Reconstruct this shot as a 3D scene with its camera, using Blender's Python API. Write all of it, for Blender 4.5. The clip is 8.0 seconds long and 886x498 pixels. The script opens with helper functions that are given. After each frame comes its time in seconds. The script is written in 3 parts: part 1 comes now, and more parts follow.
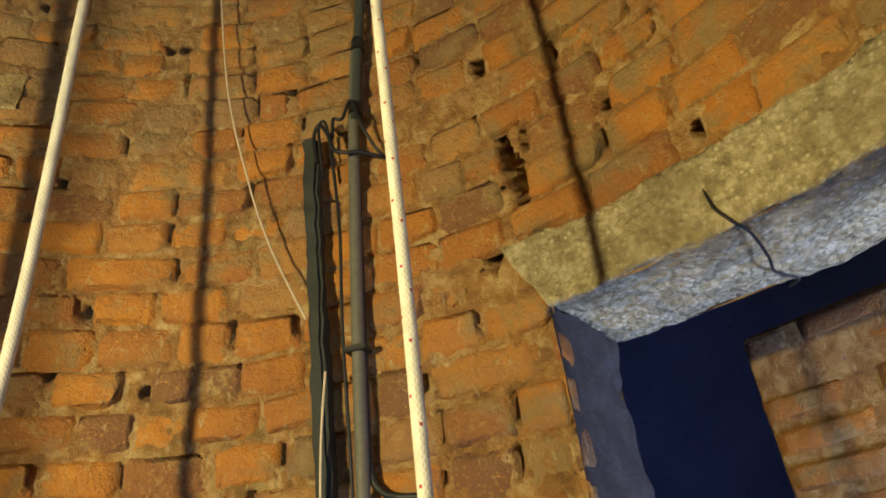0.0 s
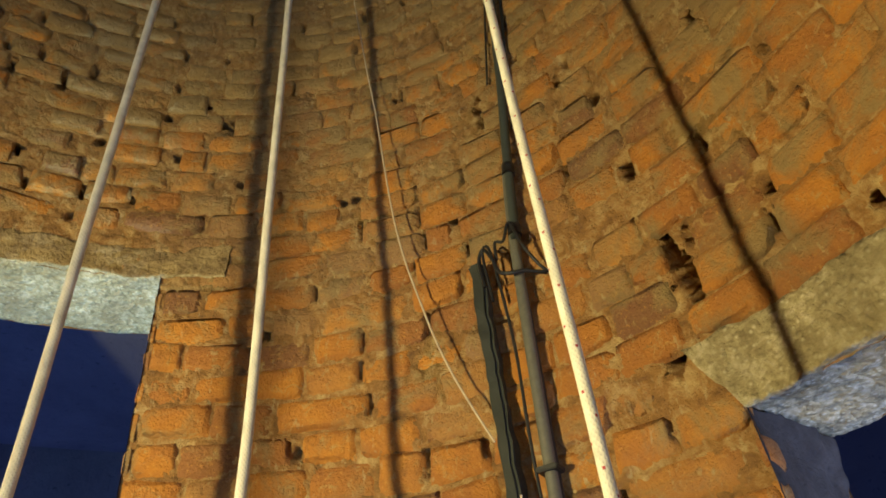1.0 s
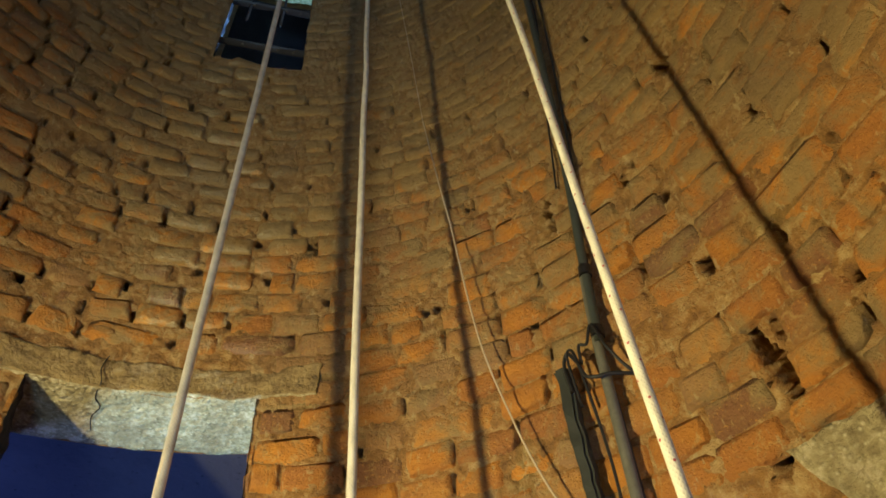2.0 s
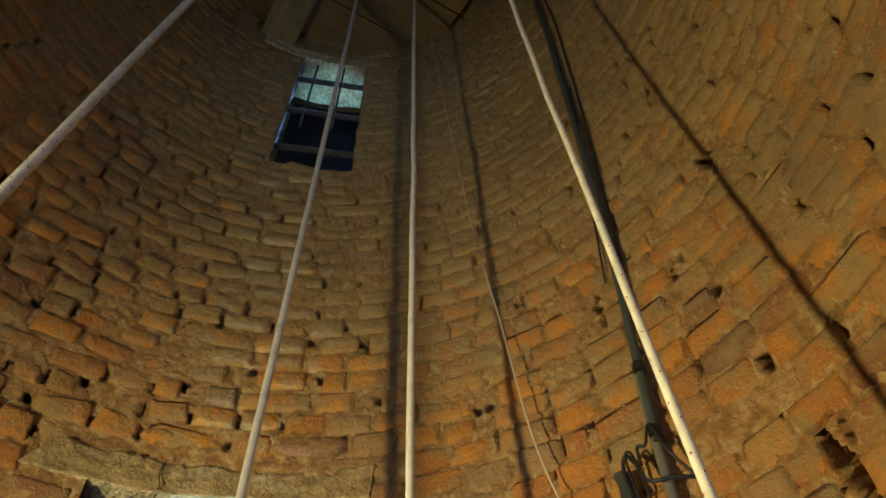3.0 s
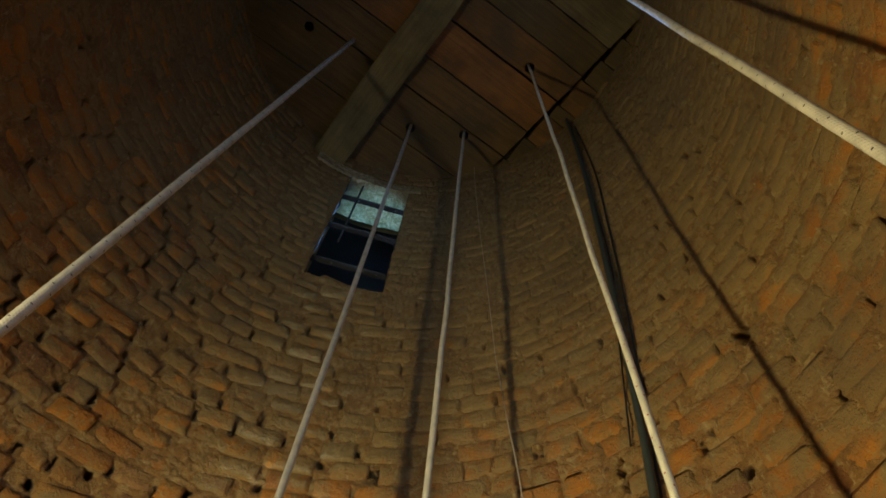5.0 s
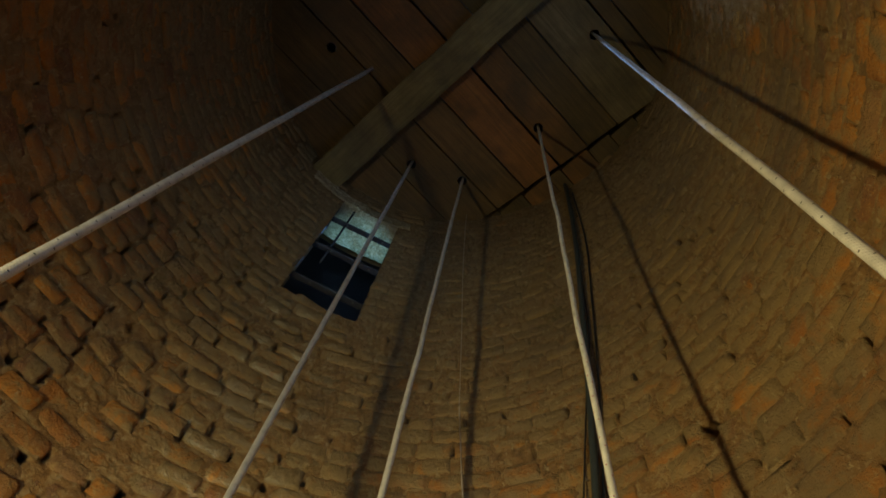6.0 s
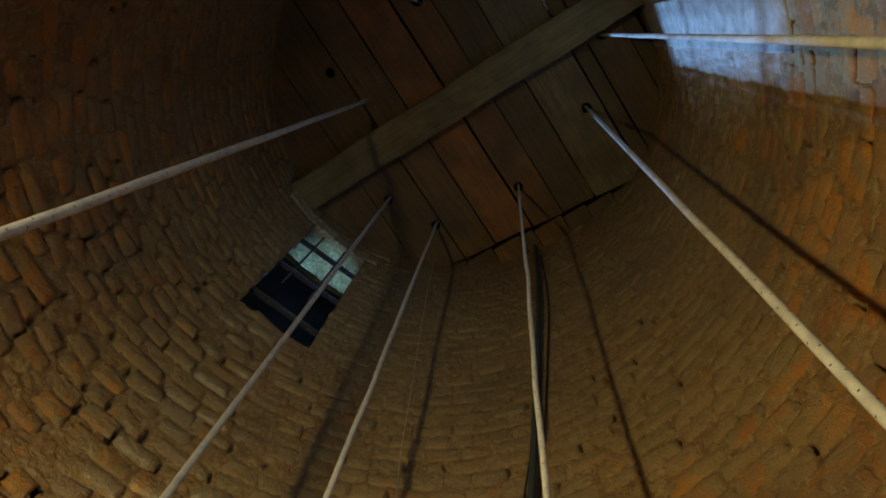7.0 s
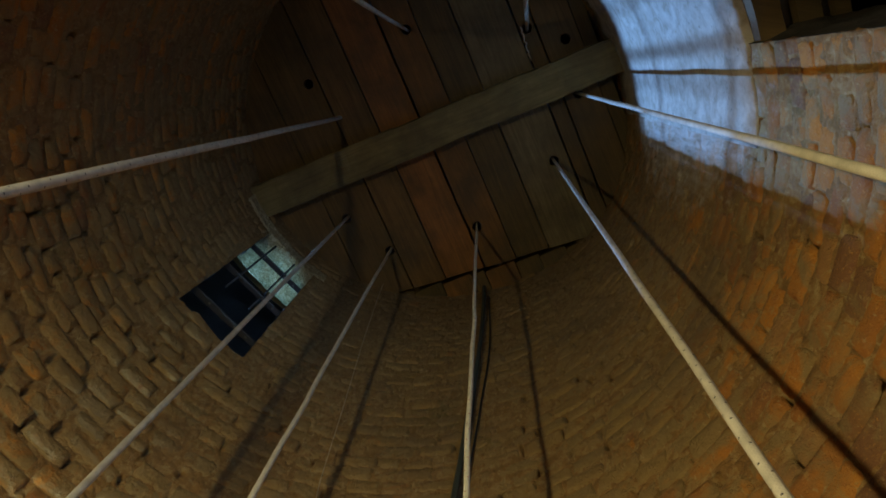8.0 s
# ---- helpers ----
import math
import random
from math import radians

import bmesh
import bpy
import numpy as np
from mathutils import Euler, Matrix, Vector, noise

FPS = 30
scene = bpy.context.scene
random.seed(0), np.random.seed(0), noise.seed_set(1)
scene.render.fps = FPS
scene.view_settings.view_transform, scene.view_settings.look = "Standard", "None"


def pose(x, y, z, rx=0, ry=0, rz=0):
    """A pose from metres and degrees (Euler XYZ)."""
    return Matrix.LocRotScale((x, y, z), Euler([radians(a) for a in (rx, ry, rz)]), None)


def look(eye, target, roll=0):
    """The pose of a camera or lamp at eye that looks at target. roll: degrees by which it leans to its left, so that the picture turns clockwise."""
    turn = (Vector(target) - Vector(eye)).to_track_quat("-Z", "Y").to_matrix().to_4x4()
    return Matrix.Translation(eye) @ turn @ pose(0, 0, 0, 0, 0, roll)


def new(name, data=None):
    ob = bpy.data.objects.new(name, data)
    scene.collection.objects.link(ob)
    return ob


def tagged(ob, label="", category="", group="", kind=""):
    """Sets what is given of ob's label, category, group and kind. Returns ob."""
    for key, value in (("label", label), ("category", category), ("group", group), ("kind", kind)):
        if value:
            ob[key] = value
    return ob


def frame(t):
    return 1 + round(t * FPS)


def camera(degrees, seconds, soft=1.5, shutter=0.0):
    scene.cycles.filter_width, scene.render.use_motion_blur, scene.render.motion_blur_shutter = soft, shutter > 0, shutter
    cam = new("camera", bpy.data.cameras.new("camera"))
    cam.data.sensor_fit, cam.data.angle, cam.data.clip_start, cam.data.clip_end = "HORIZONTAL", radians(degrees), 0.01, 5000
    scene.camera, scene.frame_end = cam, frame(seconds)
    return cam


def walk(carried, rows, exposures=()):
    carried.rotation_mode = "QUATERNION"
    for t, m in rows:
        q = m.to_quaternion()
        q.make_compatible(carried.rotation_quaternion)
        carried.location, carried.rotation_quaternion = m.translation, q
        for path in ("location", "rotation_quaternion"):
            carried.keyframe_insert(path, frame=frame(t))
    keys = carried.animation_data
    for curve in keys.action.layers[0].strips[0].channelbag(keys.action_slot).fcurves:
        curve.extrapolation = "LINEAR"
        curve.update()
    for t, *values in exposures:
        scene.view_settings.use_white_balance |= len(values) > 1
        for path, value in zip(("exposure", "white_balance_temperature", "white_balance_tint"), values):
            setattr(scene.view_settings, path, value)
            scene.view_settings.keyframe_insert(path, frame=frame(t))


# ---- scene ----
from mathutils import geometry


# ---- camera and its path ----
def eye_pose(x, y, z, yaw, pitch, roll):
    """Camera pose from a place, a heading, an upward pitch and a lean."""
    return pose(x, y, z, 90 + pitch, 0, yaw) @ pose(0, 0, 0, 0, 0, roll)


cam = camera(65.30, 8.0, soft=1.7)
walk(cam, [
    (0.0, eye_pose(0.4253, -0.0263, 1.5290, 0.236, 28.936, -7.214)),
    (0.5, eye_pose(0.4271, -0.0520, 1.5366, 9.165, 34.009, -6.991)),
    (1.0, eye_pose(0.4330, -0.0764, 1.5402, 15.500, 38.686, -6.668)),
    (1.5, eye_pose(0.4395, -0.1024, 1.5417, 19.659, 42.944, -6.464)),
    (2.0, eye_pose(0.4446, -0.1268, 1.5435, 22.849, 46.997, -5.836)),
    (3.5, eye_pose(0.4549, -0.1883, 1.5482, 29.427, 57.455, -1.783)),
    (4.0, eye_pose(0.4458, -0.2048, 1.5480, 30.530, 60.174, 0.273)),
    (4.5, eye_pose(0.4343, -0.2197, 1.5462, 31.474, 62.462, 3.642)),
    (6.0, eye_pose(0.3775, -0.2392, 1.5630, 27.446, 68.199, 14.324)),
    (6.5, eye_pose(0.3537, -0.2472, 1.5640, 24.164, 70.336, 16.338)),
    (7.0, eye_pose(0.3338, -0.2554, 1.5595, 20.456, 72.427, 17.318)),
    (7.5, eye_pose(0.3206, -0.2702, 1.5591, 14.795, 74.182, 16.320)),
    (8.0, eye_pose(0.3116, -0.2871, 1.5623, 7.734, 75.616, 13.918)),
], exposures=((0.0, -0.08), (1.5, -0.04), (2.5, -0.12), (3.5, -0.28), (5.0, -0.58), (6.5, -0.84), (8.0, -0.82)))

# ---- world and light ----
world = bpy.data.worlds.new("dim_surroundings")
world.use_nodes = True
world.node_tree.nodes["Background"].inputs[0].default_value = (0.10, 0.16, 0.30, 1)
world.node_tree.nodes["Background"].inputs[1].default_value = 0.008
scene.world = world


def lamp(name, kind, m, watts, colour, size=0.1, size_y=None, spread=180, cone=None):
    data = bpy.data.lights.new(name, kind)
    data.energy, data.color = watts, colour
    if kind == "AREA":
        data.shape, data.size, data.size_y = "RECTANGLE", size, size_y or size
        data.spread = radians(spread)
    else:
        data.shadow_soft_size = size
    if kind == "SPOT":
        data.spot_size, data.spot_blend = radians(cone or 90), 0.4
    ob = new(name, data)
    ob.matrix_world = m
    return ob


def polar(r, deg, z):
    a = radians(deg)
    return Vector((r * math.cos(a), r * math.sin(a), z))


WARM, COOL = (1.0, 0.85, 0.42), (0.36, 0.58, 1.0)
# the warm lamp that throws the ropes' shadows; its reflector faces the conduit
lamp("warm_lamp", "SPOT", look((-0.63, -0.485, 1.74), (0.31, 0.83, 2.18)), 164, WARM, 0.032, cone=166).data.spot_blend = 1.0
# unseen cool spots added low by each doorway, aimed at the lintels' undersides
lamp("lintel_spot", "SPOT", look(polar(1.02, 125.5, 0.30), polar(1.28, 128.8, 2.59)), 290, (0.40, 0.72, 1.0), 0.03, cone=11.5).data.spot_blend = 0.06
lamp("lintel_spot", "SPOT", look(polar(1.32, 46, 0.25), polar(1.27, 44, 1.97)), 44, (0.05, 0.28, 1.0), 0.08, cone=46)
# unseen cool fill, added low behind the camera to brighten the window's side
lamp("cool_fill", "AREA", look(polar(2.1, -58, 0.35), (-0.62, 0.62, 2.95)), 15, (0.38, 0.62, 0.92), 0.5, 0.35, 120)
# cool light outside the barred window
lamp("window_light", "SPOT", look((-1.90, 1.75, 5.52), polar(1.1, -24, 4.15)), 1600, (0.20, 0.45, 1.0), 0.036, cone=38)
lamp("window_low_light", "SPOT", look(polar(1.58, 131, 3.6), polar(1.355, 130, 5.46)), 165, (0.27, 0.64, 1.0), 0.04, cone=15)
# cool lamps in the passage round the shaft
lamp("passage_light", "POINT", pose(*polar(1.85, 8, 1.0)), 185, (0.46, 0.58, 1.0), 0.12)
lamp("passage_light", "POINT", pose(*polar(2.1, 165, 0.4)), 75, (0.16, 0.28, 1.0), 0.15)


# ---- materials ----
def material(name, build):
    mat = bpy.data.materials.new(name)
    mat.use_nodes = True
    nt = mat.node_tree
    build(nt, nt.nodes["Principled BSDF"])
    return mat


def node(nt, kind, inputs=None, **props):
    n = nt.nodes.new(kind)
    for k, v in props.items():
        setattr(n, k, v)
    for k, v in (inputs or {}).items():
        if isinstance(v, bpy.types.NodeSocket):
            nt.links.new(v, n.inputs[k])
        else:
            n.inputs[k].default_value = v
    return n


def place(nt):
    return node(nt, "ShaderNodeNewGeometry").outputs["Position"]


def grain(nt, vec, scale, detail=4, rough=0.6, distort=0.0):
    return node(nt, "ShaderNodeTexNoise", {"Vector": vec, "Scale": scale, "Detail": detail, "Roughness": rough, "Distortion": distort}).outputs["Fac"]


def ramp(nt, fac, stops):
    r = node(nt, "ShaderNodeValToRGB", {"Fac": fac})
    el = r.color_ramp.elements
    while len(el) < len(stops):
        el.new(0.5)
    for e, (p, c) in zip(el, stops):
        e.position, e.color = p, (*c, 1) if len(c) == 3 else c
    return r.outputs["Color"]


def mix(nt, fac, a, b, mode="MIX"):
    n = node(nt, "ShaderNodeMix", data_type="RGBA", blend_type=mode)
    for i, v in ((0, fac), (6, a), (7, b)):
        if isinstance(v, bpy.types.NodeSocket):
            nt.links.new(v, n.inputs[i])
        else:
            n.inputs[i].default_value = v if i == 0 else (*v, 1)
    return n.outputs[2]


def calc(nt, op, a, b=0.0, clamp=False):
    n = node(nt, "ShaderNodeMath", operation=op, use_clamp=clamp)
    for i, v in ((0, a), (1, b)):
        if isinstance(v, bpy.types.NodeSocket):
            nt.links.new(v, n.inputs[i])
        else:
            n.inputs[i].default_value = v
    return n.outputs[0]


def bump(nt, height, strength, distance):
    return node(nt, "ShaderNodeBump", {"Height": height, "Strength": strength, "Distance": distance}).outputs["Normal"]


def between(nt, v, lo, hi):
    return node(nt, "ShaderNodeMapRange", {"Value": v, "From Min": lo, "From Max": hi}).outputs["Result"]


def pale_patch(nt, p, col):
    """A paler, streaked patch on the brickwork beside the boarded opening, ragged at its edge."""
    mid = polar(R0, -14, 4.6)
    off = node(nt, "ShaderNodeVectorMath", {0: p, 1: tuple(mid)}, operation="SUBTRACT").outputs[0]
    far = node(nt, "ShaderNodeVectorMath", {0: node(nt, "ShaderNodeVectorMath", {0: off, 1: (1.0, 1.0, 0.42)}, operation="MULTIPLY").outputs[0]}, operation="LENGTH").outputs["Value"]
    edge = calc(nt, "ADD", far, calc(nt, "MULTIPLY", grain(nt, p, 11, 6, 0.7, 0.5), 0.5))
    streak = grain(nt, node(nt, "ShaderNodeMapping", {"Vector": p, "Scale": (30, 30, 5)}).outputs[0], 1.0, 5, 0.6)
    white = mix(nt, between(nt, streak, 0.4, 0.7), (0.66, 0.62, 0.56), (0.36, 0.28, 0.2))
    return mix(nt, calc(nt, "MULTIPLY", between(nt, edge, 0.68, 0.50), 0.85), col, white)


R0 = 1.15


def brick_build(per_object):
    def build(nt, bsdf):
        p = place(nt)
        if per_object:
            rnd = node(nt, "ShaderNodeObjectInfo").outputs["Random"]
        else:
            rnd = node(nt, "ShaderNodeNewGeometry").outputs["Random Per Island"]
        base = ramp(nt, rnd, [(0.0, (0.22, 0.115, 0.05)), (0.10, (0.26, 0.125, 0.045)), (0.18, (0.42, 0.168, 0.032)), (0.45, (0.52, 0.207, 0.026)), (0.75, (0.60, 0.245, 0.030)), (0.9, (0.48, 0.235, 0.058)), (1.0, (0.36, 0.215, 0.085))])
        blotch = grain(nt, p, 16, 5, 0.62, 0.4)
        col = mix(nt, between(nt, blotch, 0.35, 0.7), base, mix(nt, 0.45, base, (0.24, 0.085, 0.04)))
        fine = grain(nt, p, 140, 3, 0.7)
        col = mix(nt, between(nt, fine, 0.58, 0.72), col, (0.60, 0.29, 0.06))
        pits = grain(nt, p, 58, 5, 0.7, 0.8)
        col = mix(nt, calc(nt, "MULTIPLY", between(nt, pits, 0.40, 0.28), 0.5), col, (0.12, 0.05, 0.025))
        crumbs = grain(nt, p, 26, 6, 0.75, 1.0)
        col = mix(nt, calc(nt, "MULTIPLY", between(nt, crumbs, 0.56, 0.66), 0.75), col, (0.47, 0.31, 0.11))
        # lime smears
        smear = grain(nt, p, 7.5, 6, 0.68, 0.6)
        # smears cover more with height, most of all towards +y
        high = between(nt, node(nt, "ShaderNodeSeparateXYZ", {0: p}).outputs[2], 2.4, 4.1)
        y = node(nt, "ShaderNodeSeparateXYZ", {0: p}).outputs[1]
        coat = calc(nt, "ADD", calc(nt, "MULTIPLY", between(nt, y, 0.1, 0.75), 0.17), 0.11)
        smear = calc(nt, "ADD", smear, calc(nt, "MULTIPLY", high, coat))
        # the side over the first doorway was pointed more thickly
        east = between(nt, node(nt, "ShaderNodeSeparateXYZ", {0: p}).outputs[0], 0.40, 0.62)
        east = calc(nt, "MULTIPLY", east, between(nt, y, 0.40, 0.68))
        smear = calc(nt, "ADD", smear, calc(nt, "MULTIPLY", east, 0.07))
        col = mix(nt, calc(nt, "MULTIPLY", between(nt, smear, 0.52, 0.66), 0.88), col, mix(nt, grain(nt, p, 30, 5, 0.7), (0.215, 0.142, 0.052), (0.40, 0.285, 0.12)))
        fleck = node(nt, "ShaderNodeMapping", {"Vector": p, "Scale": (62, 62, 24)}).outputs[0]
        col = mix(nt, calc(nt, "MULTIPLY", between(nt, grain(nt, fleck, 1.0, 4, 0.6), 0.62, 0.69), 0.6), col, (0.50, 0.38, 0.18))
        soot = grain(nt, p, 2.3, 4, 0.6)
        col = mix(nt, calc(nt, "MULTIPLY", between(nt, soot, 0.5, 0.75), 0.5), col, (0.13, 0.085, 0.05))
        col = pale_patch(nt, p, col)
        nt.links.new(col, bsdf.inputs["Base Color"])
        bsdf.inputs["Roughness"].default_value = 0.85
        h = calc(nt, "ADD", calc(nt, "MULTIPLY", grain(nt, p, 32, 6, 0.68), 0.75), calc(nt, "MULTIPLY", grain(nt, p, 180, 4, 0.65), 0.25))
        nt.links.new(bump(nt, h, 1.0, 0.024), bsdf.inputs["Normal"])
    return build


def mortar_build(nt, bsdf):
    p = place(nt)
    a = grain(nt, p, 22, 6, 0.68, 0.5)
    col = ramp(nt, a, [(0.30, (0.16, 0.080, 0.027)), (0.48, (0.34, 0.170, 0.048)), (0.70, (0.58, 0.41, 0.18))])
    col = mix(nt, calc(nt, "MULTIPLY", between(nt, grain(nt, p, 2.3, 4, 0.6), 0.5, 0.75), 0.45), col, (0.12, 0.085, 0.055))
    fleck = node(nt, "ShaderNodeMapping", {"Vector": p, "Scale": (62, 62, 24)}).outputs[0]
    # mortar mixed to a browner tone with height
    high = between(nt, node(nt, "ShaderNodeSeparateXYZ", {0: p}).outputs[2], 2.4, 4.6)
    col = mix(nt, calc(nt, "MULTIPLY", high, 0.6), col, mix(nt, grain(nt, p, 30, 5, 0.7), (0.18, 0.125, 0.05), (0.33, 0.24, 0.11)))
    col = mix(nt, calc(nt, "MULTIPLY", between(nt, grain(nt, p, 3.1, 5, 0.7), 0.58, 0.72), 0.5), col, (0.10, 0.11, 0.03))
    col = mix(nt, calc(nt, "MULTIPLY", between(nt, grain(nt, fleck, 1.0, 4, 0.6), 0.60, 0.68), 0.6), col, (0.52, 0.40, 0.20))
    col = pale_patch(nt, p, col)
    nt.links.new(col, bsdf.inputs["Base Color"])
    bsdf.inputs["Roughness"].default_value = 0.95
    h = calc(nt, "ADD", calc(nt, "MULTIPLY", grain(nt, p, 60, 6, 0.7), 0.6), calc(nt, "MULTIPLY", grain(nt, p, 260, 3, 0.6), 0.4))
    nt.links.new(bump(nt, h, 1.0, 0.016), bsdf.inputs["Normal"])


def concrete_build(nt, bsdf):
    p = place(nt)
    stones = node(nt, "ShaderNodeTexVoronoi", {"Vector": p, "Scale": 75.0, "Randomness": 1.0})
    col = ramp(nt, grain(nt, p, 38, 6, 0.7, 0.3), [(0.32, (0.22, 0.17, 0.085)), (0.5, (0.48, 0.395, 0.21)), (0.66, (0.76, 0.67, 0.44))])
    col = mix(nt, between(nt, stones.outputs["Distance"], 0.32, 0.08), col, (0.78, 0.70, 0.46))
    nt.links.new(mix(nt, between(nt, grain(nt, p, 5, 4), 0.45, 0.75), col, (0.30, 0.235, 0.12)), bsdf.inputs["Base Color"])
    bsdf.inputs["Roughness"].default_value = 0.9
    h = calc(nt, "ADD", grain(nt, p, 55, 6, 0.7), calc(nt, "MULTIPLY", stones.outputs["Distance"], -0.6))
    nt.links.new(bump(nt, h, 1.0, 0.018), bsdf.inputs["Normal"])


def plaster_build(a, b, scale=3.0, relief=0.008):
    def build(nt, bsdf):
        p = place(nt)
        col = mix(nt, between(nt, grain(nt, p, scale, 6, 0.65, 0.4), 0.35, 0.68), a, b)
        nt.links.new(mix(nt, between(nt, grain(nt, p, 40, 4, 0.7), 0.6, 0.75), col, tuple(c * 0.55 for c in b)), bsdf.inputs["Base Color"])
        bsdf.inputs["Roughness"].default_value = 0.9
        nt.links.new(bump(nt, grain(nt, p, 35, 6, 0.7), 0.7, relief), bsdf.inputs["Normal"])
    return build


def wood_build(a, b, along="Object", rough=0.8):
    def build(nt, bsdf):
        co = node(nt, "ShaderNodeTexCoord").outputs["Object"]
        rnd = node(nt, "ShaderNodeObjectInfo").outputs["Random"]
        st = node(nt, "ShaderNodeMapping", {"Vector": co, "Scale": (1.2, 22.0, 22.0)}).outputs[0]
        off = node(nt, "ShaderNodeVectorMath", {0: st, 1: node(nt, "ShaderNodeCombineXYZ", {0: calc(nt, "MULTIPLY", rnd, 37.0), 1: rnd, 2: rnd}).outputs[0]}, operation="ADD").outputs[0]
        g = grain(nt, off, 2.0, 6, 0.65, 1.2)
        col = mix(nt, between(nt, g, 0.3, 0.7), a, b)
        tone = ramp(nt, rnd, [(0.0, (0.72, 0.74, 0.7)), (0.5, (0.9, 0.88, 0.85)), (1.0, (1.2, 1.02, 0.9))])
        col = mix(nt, 1.0, col, tone, "MULTIPLY")
        col = mix(nt, calc(nt, "MULTIPLY", between(nt, grain(nt, co, 3.2, 6, 0.65), 0.42, 0.68), 0.7), col, (0.07, 0.056, 0.026))
        nt.links.new(col, bsdf.inputs["Base Color"])
        bsdf.inputs["Roughness"].default_value = rough
        nt.links.new(bump(nt, g, 0.5, 0.004), bsdf.inputs["Normal"])
    return build


def plain_build(col, rough, metal=0.0, vary=0.35, scale=60):
    def build(nt, bsdf):
        co = node(nt, "ShaderNodeTexCoord").outputs["Object"]
        nt.links.new(mix(nt, calc(nt, "MULTIPLY", between(nt, grain(nt, co, scale, 5, 0.65), 0.35, 0.7), vary), col, tuple(c * 0.35 for c in col)), bsdf.inputs["Base Color"])
        bsdf.inputs["Roughness"].default_value, bsdf.inputs["Metallic"].default_value = rough, metal
        nt.links.new(bump(nt, grain(nt, co, scale * 3, 4), 0.4, 0.002), bsdf.inputs["Normal"])
    return build


def rope_build(col, fleck, pitch):
    """Braided sheath: u runs round the rope, v along it in metres."""
    def build(nt, bsdf):
        uv = node(nt, "ShaderNodeUVMap").outputs["UV"]
        s = node(nt, "ShaderNodeSeparateXYZ", {0: uv})
        u, v = s.outputs[0], s.outputs[1]
        k = calc(nt, "MULTIPLY", v, 1 / 0.008)
        a = calc(nt, "SINE", calc(nt, "MULTIPLY", calc(nt, "ADD", calc(nt, "MULTIPLY", u, 8.0), k), 6.2832))
        b = calc(nt, "SINE", calc(nt, "MULTIPLY", calc(nt, "SUBTRACT", calc(nt, "MULTIPLY", u, 8.0), k), 6.2832))
        braid = calc(nt, "MAXIMUM", a, b)
        dirt = grain(nt, node(nt, "ShaderNodeMapping", {"Vector": uv, "Scale": (0.6, 9, 1)}).outputs[0], 2.0, 5, 0.6)
        c = mix(nt, between(nt, dirt, 0.4, 0.75), col, tuple(x * 0.6 for x in col))
        c = mix(nt, calc(nt, "MULTIPLY", between(nt, braid, 0.3, -0.9), 0.16), c, tuple(x * 0.45 for x in col))
        if fleck:
            # coloured yarn dots, two spirals
            w = calc(nt, "FRACT", calc(nt, "MULTIPLY", v, 1 / pitch))
            du = calc(nt, "ABSOLUTE", calc(nt, "SUBTRACT", calc(nt, "FRACT", calc(nt, "ADD", calc(nt, "MULTIPLY", u, 2.0), calc(nt, "MULTIPLY", calc(nt, "FLOOR", calc(nt, "MULTIPLY", v, 1 / pitch)), 0.37))), 0.5))
            dv = calc(nt, "ABSOLUTE", calc(nt, "SUBTRACT", w, 0.5))
            inside = calc(nt, "MULTIPLY", calc(nt, "LESS_THAN", du, 0.07), calc(nt, "LESS_THAN", dv, 0.0017 / pitch))
            c = mix(nt, inside, c, fleck)
        nt.links.new(c, bsdf.inputs["Base Color"])
        bsdf.inputs["Roughness"].default_value = 0.75
        nt.links.new(bump(nt, braid, 0.3, 0.0010), bsdf.inputs["Normal"])
    return build


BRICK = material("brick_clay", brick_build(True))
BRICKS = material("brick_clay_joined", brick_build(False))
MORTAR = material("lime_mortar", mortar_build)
CONCRETE = material("rough_concrete", concrete_build)
DIRTY = material("dirty_concrete", plaster_build((0.42, 0.30, 0.13), (0.19, 0.12, 0.05), 26.0, 0.05))
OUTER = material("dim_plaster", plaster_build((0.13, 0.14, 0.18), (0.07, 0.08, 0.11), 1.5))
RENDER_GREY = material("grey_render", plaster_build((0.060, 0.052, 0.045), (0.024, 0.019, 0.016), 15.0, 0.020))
WHITEWASH = material("whitewash", plaster_build((0.62, 0.58, 0.5), (0.38, 0.32, 0.24), 15.0, 0.022))
FLOOR = material("floor_cement", plaster_build((0.22, 0.2, 0.17), (0.14, 0.12, 0.1), 4.0))
PLANK_ORANGE = material("old_orange_plank", wood_build((0.38, 0.18, 0.05), (0.19, 0.10, 0.032)))
PLANK_OLIVE = material("old_olive_plank", wood_build((0.225, 0.15, 0.052), (0.11, 0.074, 0.026)))
PLANK_GREY = material("old_grey_plank", wood_build((0.33, 0.255, 0.12), (0.15, 0.115, 0.048)))
SOFFIT = material("old_brown_board", wood_build((0.17, 0.115, 0.05), (0.09, 0.06, 0.028)))
BEAM = material("old_beam", wood_build((0.37, 0.295, 0.115), (0.21, 0.16, 0.06)))
DARKWOOD = material("dark_board", wood_build((0.055, 0.048, 0.04), (0.03, 0.026, 0.022)))
POST = material("dark_painted_board", plain_build((0.030, 0.034, 0.028), 0.8, 0.0, 0.7, 14))
PIPE = material("grey_conduit", plain_build((0.13, 0.125, 0.10), 0.6, 0.0, 0.4, 90))
PIPE_DARK = material("dark_conduit", plain_build((0.045, 0.055, 0.05), 0.6))
BLACK = material("black_rubber", plain_build((0.012, 0.012, 0.014), 0.55))
STEEL = material("dull_steel", plain_build((0.035, 0.036, 0.042), 0.65, 0.1))
